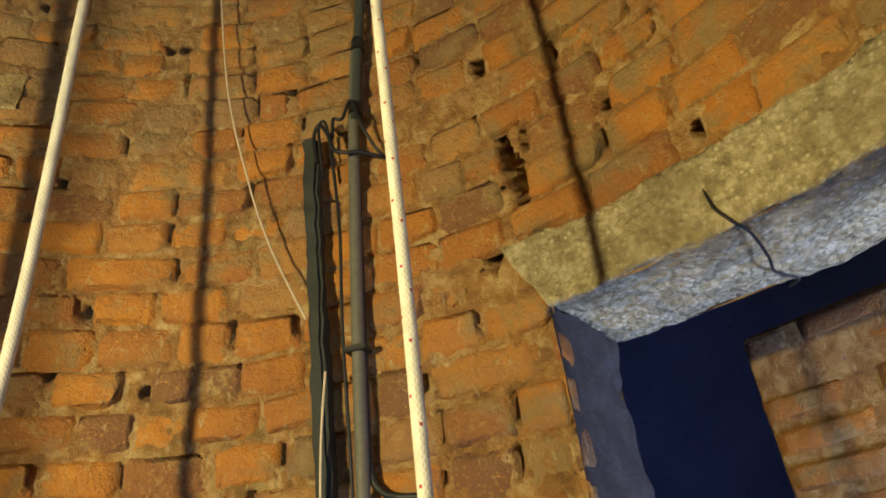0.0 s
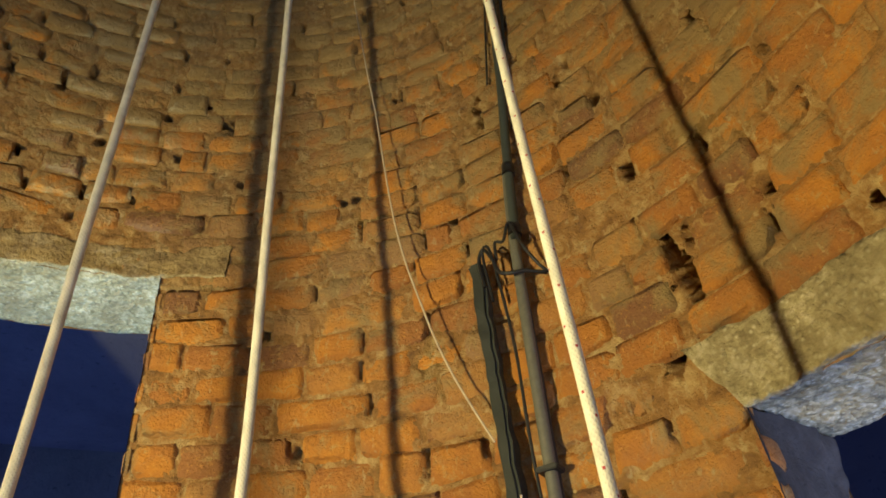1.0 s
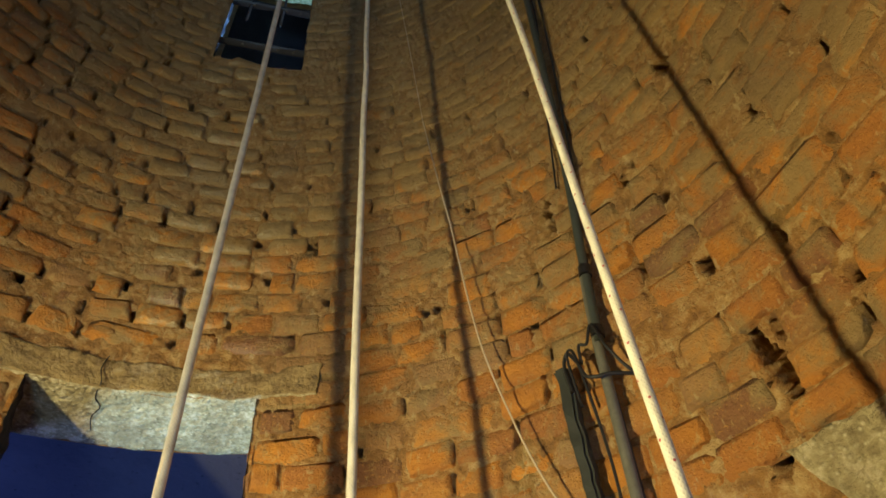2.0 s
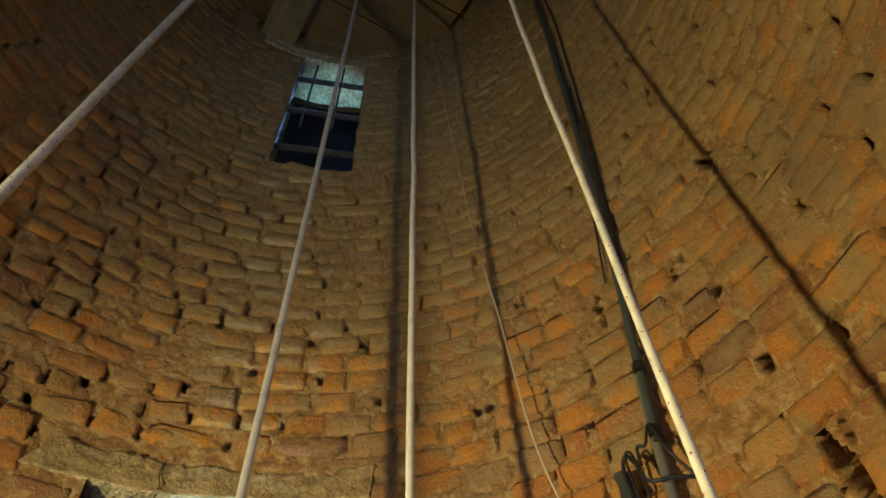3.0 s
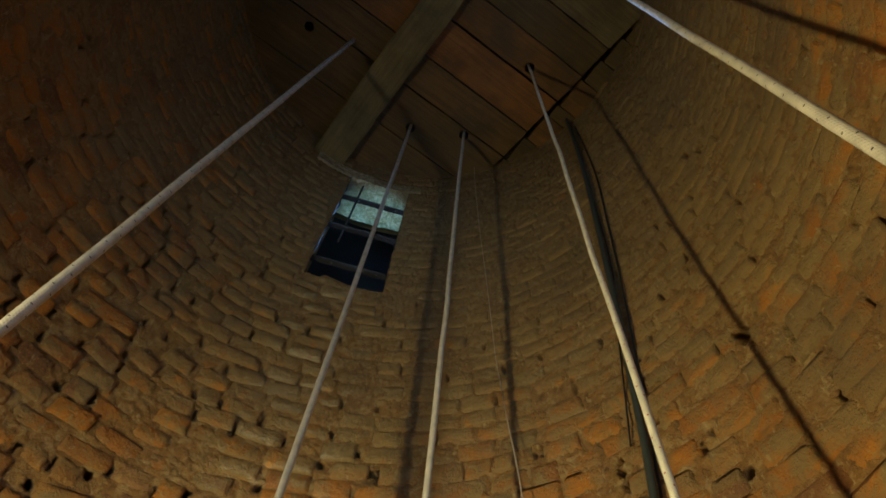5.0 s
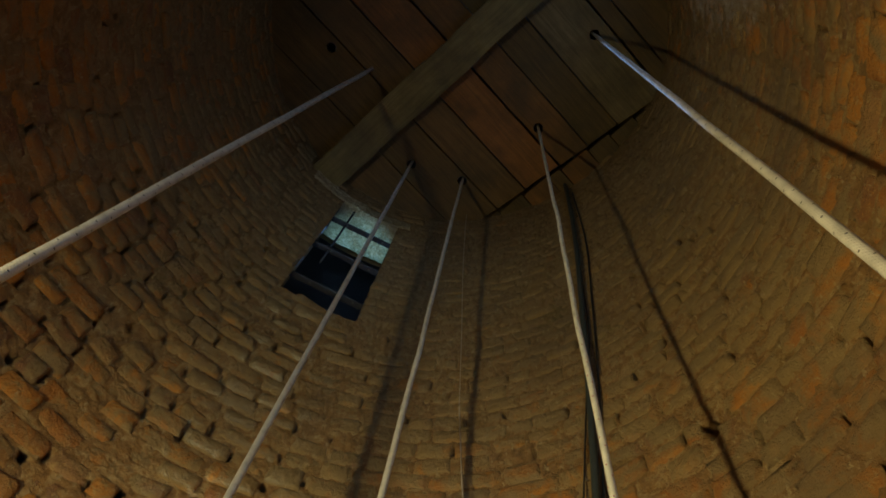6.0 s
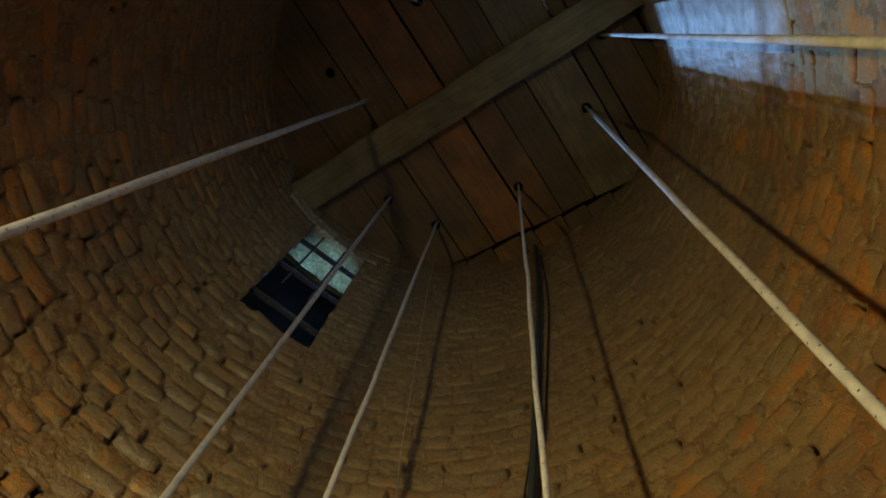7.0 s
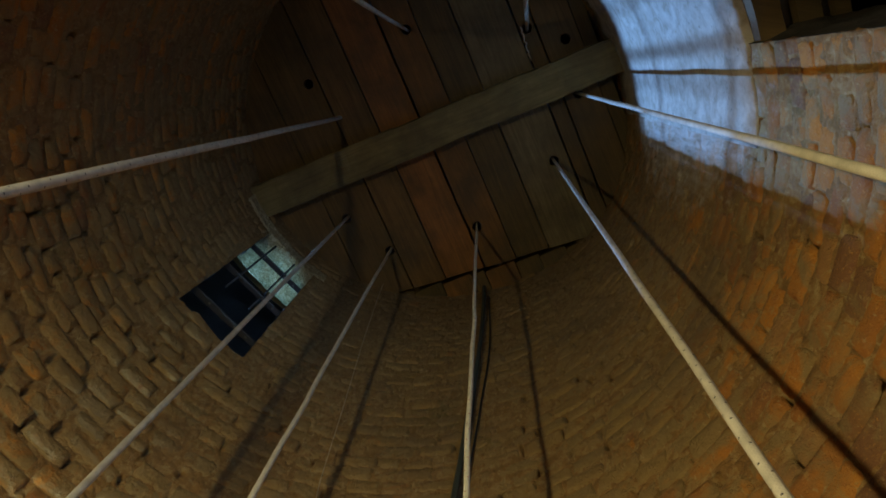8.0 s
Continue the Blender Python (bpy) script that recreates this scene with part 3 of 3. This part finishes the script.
def plank(u0, u1, v0, v1, thick, seed):
    """One ceiling board in the beam's frame, sawn round to the wall, with rope holes cut through."""
    outline = []
    nv = 24
    for k in range(nv + 1):
        v = v0 + (min(v1, cut_line(u1)) - v0) * k / nv
        outline.append((u1 + 0.004 * noise.noise(Vector((v * 5, seed, 0))), v + 0.006 * noise.noise(Vector((seed, 3.1, k)))))
    for k in range(nv, -1, -1):
        v = v0 + (min(v1, cut_line(u0)) - v0) * k / nv
        outline.append((u0 + 0.004 * noise.noise(Vector((v * 5, seed, 7))), v))
    loops = [outline]
    for hx, hy in HOLES.values():
        p = Vector((hx, hy, 0))
        hu, hv = p.dot(bu), p.dot(bv)
        rad = 0.030
        if u0 + 0.004 < hu - rad and hu + rad < u1 - 0.004 and v0 < hv < v1:
            loops.append([(hu + rad * math.cos(2 * math.pi * k / 16), hv + rad * math.sin(2 * math.pi * k / 16)) for k in range(16)])
    pts, edges = [], []
    for lp in loops:
        s = len(pts)
        pts += [Vector(p) for p in lp]
        edges += [(s + k, s + (k + 1) % len(lp)) for k in range(len(lp))]
    vo, eo, fo, *_ = geometry.delaunay_2d_cdt(pts, edges, [], 1, 1e-5)
    bm = bmesh.new()
    low = [bm.verts.new((v.x, v.y, 0)) for v in vo]
    for f in fo:
        c = sum((vo[i] for i in f), Vector((0, 0))) / len(f)
        if any(all((Vector(q) - c).length > 0 for q in lp) and (c - sum((Vector(q) for q in lp), Vector((0, 0))) / len(lp)).length < 0.0295 for lp in loops[1:]):
            continue
        bm.faces.new([low[i] for i in f])
    ext = bmesh.ops.extrude_face_region(bm, geom=list(bm.faces))
    bmesh.ops.translate(bm, verts=[g for g in ext["geom"] if isinstance(g, bmesh.types.BMVert)], vec=(0, 0, thick))
    return bm


platform = new("platform")
platform.location = (0, 0, CEIL)
tagged(platform, "platform of old reddish-brown boards over the shaft", "platform")
EDGES = (-1.16, -0.806, -0.51, -0.295, -0.04, 0.165, 0.376, 0.688, 0.785, 1.0, 1.085)
WOODS = (PLANK_OLIVE, PLANK_OLIVE, PLANK_OLIVE, PLANK_ORANGE, PLANK_ORANGE, PLANK_OLIVE, PLANK_GREY, PLANK_OLIVE, PLANK_OLIVE, PLANK_OLIVE)
GAPS = (0.004, 0.003, 0.006, 0.004, 0.008, 0.003, 0.004, 0.007, 0.005, 0.004, 0.003)
rng_board = random.Random(3)
for n_, (u0, u1) in enumerate(zip(EDGES, EDGES[1:])):
    reach = math.sqrt(max(0.02, 1.19 ** 2 - min(abs(u0), abs(u1)) ** 2))
    dz = (0.0, 0.006, -0.006, 0.009, -0.008, 0.010, 0.0, 0.016, 0.002, 0.012)[n_]
    ob = part("plank", plank(u0 + GAPS[n_], u1 - GAPS[n_ + 1], -reach, reach, 0.035, n_), WOODS[n_], platform)
    # grain runs along the board
    ob.data.transform(Matrix.Rotation(-math.pi / 2, 4, "Z"))
    ob.matrix_local = Matrix.Translation((0, 0, dz)) @ pose(0, 0, 0, 0, 0, BEAM_TURN + 90)


# short offcuts that close the gap between the sawn ends and the wall
CUTS = (-0.86, -0.70, -0.52, -0.335, -0.145, -0.055, 0.145, 0.30, 0.47, 0.66, 0.80)
for n_, (u0, u1) in enumerate(zip(CUTS, CUTS[1:])):
    mid_u = (u0 + u1) / 2
    inner = cut_line(mid_u) + 0.028
    outer = max(inner + 0.1, math.sqrt(1.27 ** 2 - mid_u ** 2) if mid_u > 0 else math.sqrt(1.17 ** 2 - mid_u ** 2))
    bm = box((outer - inner, u1 - u0 - 0.006, 0.03), Matrix(), 0.004)
    ob = part("offcut", bm, PLANK_ORANGE if n_ in (3, 5) else PLANK_OLIVE, platform)
    ob.matrix_local = pose(0, 0, 0, 0, 0, BEAM_TURN) @ pose(mid_u, (inner + outer) / 2, 0.026 + 0.006 * rng_board.random(), 0, 0, 90 + rng_board.uniform(-1.5, 1.5))


def timber(name, size, m, mat, label, seed):
    bm = box(size, Matrix(), 0.012)
    bmesh.ops.subdivide_edges(bm, edges=[e for e in bm.edges if e.calc_length() > size[0] * 0.8], cuts=60)
    roughen(bm, 0.008, 3.5, seed)
    roughen(bm, 0.006, 13.0, seed + 5)
    ob = part(name, bm, mat)
    ob.matrix_world = m
    return tagged(ob, label, "beam")


def at_uv(u, v, z):
    p = bu * u + bv * v
    return Matrix.Translation((p.x, p.y, z)) @ pose(0, 0, 0, 0, 0, BEAM_TURN)


timber("beam", (2.42, 0.197, 0.19), at_uv(0.0, 0.058, CEIL - 0.104) @ pose(0, 0, 0, 0, 0, 1.3), BEAM, "heavy squared timber beam under the platform boards", 1.0)

# ---- ropes ----
def rope(key, top, low, radius, mat, label, kinks=()):
    """A rope that hangs through its hole; kinks are (height, sideways x, y)."""
    (x1, y1), (x0, y0, z0) = top, low
    pts, n = [], 140
    for i in range(n + 1):
        z = CEIL + 0.25 + (z0 - CEIL - 0.25) * i / n
        s = (CEIL - z) / (CEIL - z0)
        x, y = x1 + (x0 - x1) * s, y1 + (y0 - y1) * s
        for kz, kx, ky in kinks:
            w = math.exp(-((z - kz) / 0.16) ** 2)
            x, y = x + kx * w, y + ky * w
        j = noise.noise_vector(Vector((z * 2.2, len(key) + ord(key[0]), 0))) * 0.0022
        pts.append((x + j.x, y + j.y, z))
    ob = tube_object("rope", pts, radius, mat, sides=14)
    return tagged(ob, label, "rope", group="ropes hanging in the shaft")


RED = "off-white braided rope with red flecks, hanging from the platform"
DARKF = "greyish white braided rope with dark flecks, hanging from the platform"
PALE = "pale grey plain rope, hanging from the platform"
rope("A", HOLES["A"], (0.384, 0.628, 0.5), 0.0076, ROPE_RED, RED, ((4.05, 0.004, -0.003), (3.2, -0.003, 0.0)))
rope("B", HOLES["B"], (-0.168, 0.803, 0.5), 0.0088, ROPE_PLAIN, PALE, ((3.6, 0.004, 0.0), (1.75, -0.009, 0.0)))
rope("C", HOLES["C"], (-0.457, 0.655, 0.5), 0.0095, ROPE_PLAIN, PALE)
rope("D", HOLES["D"], (-0.548, -0.019, 0.5), 0.0118, ROPE_DARK, DARKF)
rope("E", HOLES["E"], (0.719, 0.189, 0.5), 0.0095, ROPE_DARK, DARKF)
rope("F", HOLES["F"], (0.837, -0.196, 0.5), 0.0090, ROPE_PLAIN, PALE)
rope("G", HOLES["G"], (0.172, -0.728, 0.5), 0.0100, ROPE_PLAIN, PALE)
rope("H", HOLES["H"], (-0.19, -0.52, 0.5), 0.0100, ROPE_PLAIN, PALE)


# pale jagged tube, added for a bright line under the boards
jags = []
for k in range(13):
    t = k / 12
    jags.append((0.477 + 0.079 * t + 0.006 * math.sin(k * 2.3), -0.579 + 0.172 * t + 0.004 * math.sin(k * 1.7), CEIL - 0.05 - 0.012 * abs(math.sin(k * 1.3))))
tagged(tube_object("string", jags, lambda t: 0.003 + 0.0022 * abs(math.sin(t * 17)), ROPE_PLAIN, sides=8), "thin jagged pale line under the platform boards", "string")

# ---- board, conduit and cables on the wall ----
def on_wall(deg, z, off):
    return polar(wall_r(deg, z) - off, deg, z)


board_mid = on_wall(79.9, 1.22, 0.040)
bm = box((0.029, 0.036, 2.44), Matrix(), 0.006)
bmesh.ops.subdivide_edges(bm, edges=[e for e in bm.edges if e.calc_length() > 1.5], cuts=130)
roughen(bm, 0.007, 7.0, 4)
roughen(bm, 0.005, 27.0, 9)
board = part("post", bm, POST)
board.matrix_world = Matrix.Translation(board_mid) @ pose(0, 0, 0, 0, 0, 79.6 - 90) @ pose(0, 0, 0, 0, -0.8, 0)
tagged(board, "narrow dark painted upright fixed to the brick wall", "post")

conduit = new("conduit")
tagged(conduit, "grey conduit that leans up the wall, taped to a dark one", "pipe")
LOW = [on_wall(a, z, 0.03) for a, z in ((77.9, 0.0), (77.6, 1.2), (77.1, 1.73), (76.6, 2.1), (75.8, 2.47), (75.0, 2.66))]
HIGH = [on_wall(a, z, 0.032) for a, z in ((75.6, 2.46), (74.5, 2.7), (72.9, 3.0), (70.5, 3.6), (68.5, 4.2), (66.7, 4.8), (65.8, 5.4), (65.6, 6.1))]


def smooth_path(pts, n=60):
    pts = [Vector(p) for p in pts]
    out = []
    for i in range(n + 1):
        t = i / n * (len(pts) - 1)
        k = min(int(t), len(pts) - 2)
        f = t - k
        p0, p1, p2, p3 = pts[max(k - 1, 0)], pts[k], pts[k + 1], pts[min(k + 2, len(pts) - 1)]
        out.append(0.5 * ((2 * p1) + (p2 - p0) * f + (2 * p0 - 5 * p1 + 4 * p2 - p3) * f * f + (3 * p1 - p0 - 3 * p2 + p3) * f ** 3))
    return out


tube_object("lower_pipe", smooth_path(LOW), 0.0115, PIPE, conduit, sides=16)
tube_object("upper_pipe", smooth_path(HIGH), 0.0115, PIPE_DARK, conduit, "dark upper length of conduit", 16)


def lower_at(z):
    path = smooth_path(LOW, 200)
    return min(path, key=lambda p: abs(p.z - z))


def upper_at(z):
    path = smooth_path(HIGH, 200)
    return min(path, key=lambda p: abs(p.z - z))


for z, fn in ((2.49, upper_at), (2.66, upper_at)):
    p, q = fn(z - 0.014), fn(z + 0.014)
    tube_object("tape", [p + (q - p) * t for t in (0, 0.33, 0.66, 1)], 0.0152, BLACK, conduit, "black tape binding", 16)
p = lower_at(1.965)
bm = box((0.040, 0.012, 0.010), Matrix.Translation((0, 0, 0)), 0.002)
box((0.012, 0.03, 0.010), Matrix.Translation((0.014, 0.016, 0)), 0.002, bm)
box((0.012, 0.03, 0.010), Matrix.Translation((-0.014, 0.016, 0)), 0.002, bm)
clip = part("pipe_clip", bm, BLACK, conduit, "black pipe clip")
clip.matrix_world = Matrix.Translation(p + (Vector((0, 0, p.z)) - p).normalized() * 0.013) @ pose(0, 0, 0, 0, 0, 77 - 90)


def cable(points, radius, mat, label, n=60, name="cable"):
    return tagged(tube_object(name, smooth_path([on_wall(*q) for q in points], n), radius, mat, sides=8), label, "cable")


cable(((94.8, 3.62, 0.045), (93.0, 3.25, 0.05), (91.9, 3.045, 0.05), (90.0, 2.618, 0.05), (87.3, 2.36, 0.05), (84.8, 2.197, 0.05), (81.1, 2.033, 0.06)), 0.0022, WIRE_PALE, "thin pale cable slung across the brick wall", 80)
cable(((94.8, 3.62, 0.045), (96.4, 4.2, 0.04), (98.2, 4.8, 0.04), (99.8, 5.5, 0.04), (100.6, 6.1, 0.04)), 0.0014, WIRE_PALE, "thin pale cable running up the brick wall", 40)
cable(((79.3, 1.93, 0.062), (79.9, 1.8, 0.064), (80.1, 1.6, 0.064), (80.1, 1.0, 0.064)), 0.0022, WIRE_PALE, "thin pale cable end on the dark upright")
# loops of black cable round the top of the upright
cable(((79.6, 2.36, 0.055), (80.0, 2.43, 0.05), (79.2, 2.455, 0.055), (78.2, 2.42, 0.06), (77.6, 2.38, 0.062), (76.4, 2.365, 0.062), (75.0, 2.365, 0.05), (73.2, 2.36, 0.02)), 0.0042, BLACK, "loop of black cable over the dark upright")
cable(((79.0, 2.32, 0.055), (79.2, 2.44, 0.06), (78.4, 2.45, 0.06), (77.9, 2.37, 0.06), (77.6, 2.2, 0.05), (77.9, 2.0, 0.045), (77.8, 1.7, 0.04), (78.0, 1.2, 0.04)), 0.0032, BLACK, "black cable that drops between upright and conduit")
cable(((77.9, 2.42, 0.05), (77.6, 2.46, 0.055), (76.7, 2.46, 0.05), (75.6, 2.5, 0.05), (74.6, 2.43, 0.05), (73.6, 2.38, 0.03), (72.9, 2.36, 0.01)), 0.0036, BLACK, "black cable tied round the conduit")
cable(((75.9, 2.42, 0.022), (76.2, 2.2, 0.018), (76.5, 1.95, 0.02), (76.6, 1.78, 0.02), (75.8, 1.735, 0.02), (74.2, 1.72, 0.025), (72.5, 1.715, 0.025)), 0.0062, BLACK, "black cable that runs down behind the conduit")
cable(((73.4, 2.8, 0.015), (71.2, 3.2, 0.012), (68.9, 3.65, 0.010), (66.6, 4.2, 0.010), (64.4, 4.8, 0.014), (64.4, 5.6, 0.014)), 0.004, BLACK, "black cable beside the conduit")
cable(((75.4, 3.0, 0.014), (71.6, 3.55, 0.014), (69.0, 3.9, 0.014), (67.5, 4.5, 0.014)), 0.0028, BLACK, "thin black cable beside the conduit")
# wire over the lintel
cable(((45.6, 2.045, 0.004), (45.2, 2.0, 0.012), (44.4, 1.97, 0.014), (44.0, 1.955, -0.02), (44.8, 1.948, -0.10), (45.6, 1.948, -0.16), (45.2, 1.948, -0.22), (46.2, 1.95, -0.245)), 0.0024, BLACK, "black wire that hangs over the lintel's edge")


# hairline crack in the other lintel
cable(((138.7, 2.68, 0.008), (139.1, 2.64, 0.009), (138.6, 2.60, 0.010), (138.9, 2.583, -0.03), (138.3, 2.583, -0.07), (139.1, 2.583, -0.12), (139.0, 2.583, -0.18)), 0.0016, BLACK, "thin dark crack", 50, "crack")
crack = bpy.data.objects["crack"]
crack.parent = bpy.data.objects["lintel_2"]
del crack["category"]


# ---- lumps of old mortar on the wall ----
def lump(deg, z, size, turn, seed):
    bm = bmesh.new()
    bmesh.ops.create_icosphere(bm, subdivisions=2, radius=1)
    for v in bm.verts:
        v.co = v.co * (1 + 0.35 * noise.noise(v.co * 1.7 + Vector((seed, 0, 0))))
        v.co.x, v.co.y, v.co.z = v.co.x * size, v.co.y * 0.005, v.co.z * size * 0.42
    ob = part("mortar_lump", bm, MORTAR, wall, "pale lump of dried mortar", smooth=True)
    ob.matrix_local = Matrix.Translation(on_wall(deg, z, 0.004)) @ pose(0, 0, 0, 0, turn, deg - 90)


for k_, (deg_, z_, s_, t_) in enumerate(((49.9, 2.735, 0.016, 20), (70.4, 3.29, 0.030, -25), (118.5, 2.98, 0.015, 0), (140.5, 2.76, 0.026, 5))):
    lump(deg_, z_, s_, t_, k_ * 3.7)


# ---- barred window ----
def window_bars():
    a0, a1, z0, z1 = OPENINGS["window_1"]
    thing = new("window_1")
    tagged(thing, "barred window opening high in the shaft, flat steel bars", "window", kind="structure")
    rr = R0 - 0.035
    mid = (a0 + a1) / 2
    half = rr * math.sin(radians((a1 - a0) / 2)) + 0.02
    base = Matrix.Translation(polar(rr * math.cos(radians((a1 - a0) / 2)) + 0.016, mid, 0)) @ pose(0, 0, 0, 0, 0, mid - 90)
    for z in (4.42, 4.82, 5.215):
        b = part("flat_bar", box((2 * half, 0.032, 0.006), Matrix(), 0.0015), STEEL, thing)
        b.matrix_world = base @ Matrix.Translation((0, 0.012, z))
        for x in (-0.0985, 0.053, 0.12):
            bm = bmesh.new()
            bmesh.ops.create_cone(bm, cap_ends=True, segments=8, radius1=0.004, radius2=0.006, depth=0.005)
            r = part("rivet", bm, PIPE, b, "pale rivet head")
            r.matrix_local = Matrix.Translation((x + 0.012, 0, -0.005))
    for x in (-0.0985, 0.053):
        bm = bmesh.new()
        bmesh.ops.create_cone(bm, cap_ends=True, segments=10, radius1=0.006, radius2=0.006, depth=0.80)
        b = part("round_bar", bm, STEEL, thing, smooth=True)
        b.matrix_world = base @ Matrix.Translation((x, 0.014, z1 - 0.41))


window_bars()


# ---- boarded opening ----
def board_head():
    a0, a1, z0, z1 = LINTELS["lintel_5"]
    thing = new("lintel_5")
    tagged(thing, "head of three brown boards laid side by side over an opening", "lintel", kind="structure")
    n = 26
    for k, (r0, r1, top) in enumerate(((0.016, 0.085, z1), (0.125, 0.19, z1 - 0.006), (0.225, 0.265, z1 - 0.012))):
        verts, faces = [], []
        for i in range(n + 1):
            a = a0 + (a1 - a0) * i / n
            for r, z in ((r0, z0), (r1, z0), (r1, top), (r0, top)):
                verts.append(rough_at(polar(wall_r(a, z) + r, a, z + 0.006 * k), 0.005))
        for i in range(n):
            for q in range(4):
                faces.append((i * 4 + q, i * 4 + (q + 1) % 4, i * 4 + 4 + (q + 1) % 4, i * 4 + 4 + q))
        faces += [(0, 1, 2, 3), tuple(n * 4 + q for q in range(4))]
        mesh_object("head_board", verts, faces, SOFFIT, thing, smooth=False)


board_head()


def boarded():
    a0, a1, z0, z1 = OPENINGS["window_2"]
    thing = new("window_2")
    tagged(thing, "opening closed with dark weathered boards", "window", kind="structure")
    mid = (a0 + a1) / 2
    base = Matrix.Translation(polar(R0 + 0.2, mid, 0)) @ pose(0, 0, 0, 0, 0, mid - 90)
    half = 0.34
    n = 6
    for k in range(n):
        b = part("board", box((2 * half / n - 0.012, 0.022, z1 - z0), Matrix(), 0.003), DARKWOOD, thing)
        b.matrix_world = base @ Matrix.Translation((-half + (k + 0.5) * 2 * half / n, 0.01 * (k % 2), (z0 + z1) / 2))
    for z in (z0 + 0.18, z1 - 0.2):
        b = part("cross_batten", box((2 * half, 0.03, 0.07), Matrix(), 0.004), DARKWOOD, thing)
        b.matrix_world = base @ Matrix.Translation((0, -0.03, z))


boarded()


# ---- brick pier in the passage ----
def pier():
    thing = tagged(new("pier"), "worn brick pier in the passage beyond the doorway", "pier")
    core = box((1.06, 0.30, 2.09), Matrix.Translation((0, 0, 1.045)), 0.01)
    part("core", core, MORTAR, thing)
    rng = random.Random(5)
    for c in range(17, 27):
        z = (c + 0.5) * COURSE
        x = -0.53
        while x < 0.5:
            w = min((0.12, 0.245, 0.245)[rng.randrange(3)], 0.53 - x)
            if w > 0.04:
                o = new("brick", BRICK_MESHES[rng.randrange(28)])
                o.parent = thing
                o.matrix_local = Matrix.Translation((x + w / 2, -0.153 + rng.gauss(0, 0.003), z)) @ Matrix.Diagonal((w, 1, COURSE - 0.012, 1))
            x += w + 0.012
    return thing


PIER = pier()
PIER.matrix_world = Matrix.Translation(polar(2.08, 40.3, 0)) @ pose(0, 0, 0, 0, 0, 40.3 - 90)

# ---- bricks of the shaft, laid last ----
far_v, far_f, base_i = [], [], 0
for b in BRICK_LIST:
    m = brick_pose(b)
    if near(b):
        o = new("brick", BRICK_MESHES[b[7]])
        o.parent = wall
        o.matrix_local = m
    else:
        sv, sf = SHAPES[b[7]]
        mm = np.array(m)
        pts = sv @ mm[:3, :3].T + mm[:3, 3]
        if b[1] < 4.6:
            # chipped and uneven
            pts = pts + np.array([noise.noise_vector(Vector(q) * 34) * 0.0055 + noise.noise_vector(Vector(q) * 11) * 0.004 for q in pts])
        far_v.append(pts)
        far_f += [tuple(i + base_i for i in f) for f in sf]
        base_i += len(sv)
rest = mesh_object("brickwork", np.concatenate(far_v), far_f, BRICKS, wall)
tagged(rest, "courses of worn orange brick", kind="stuff")
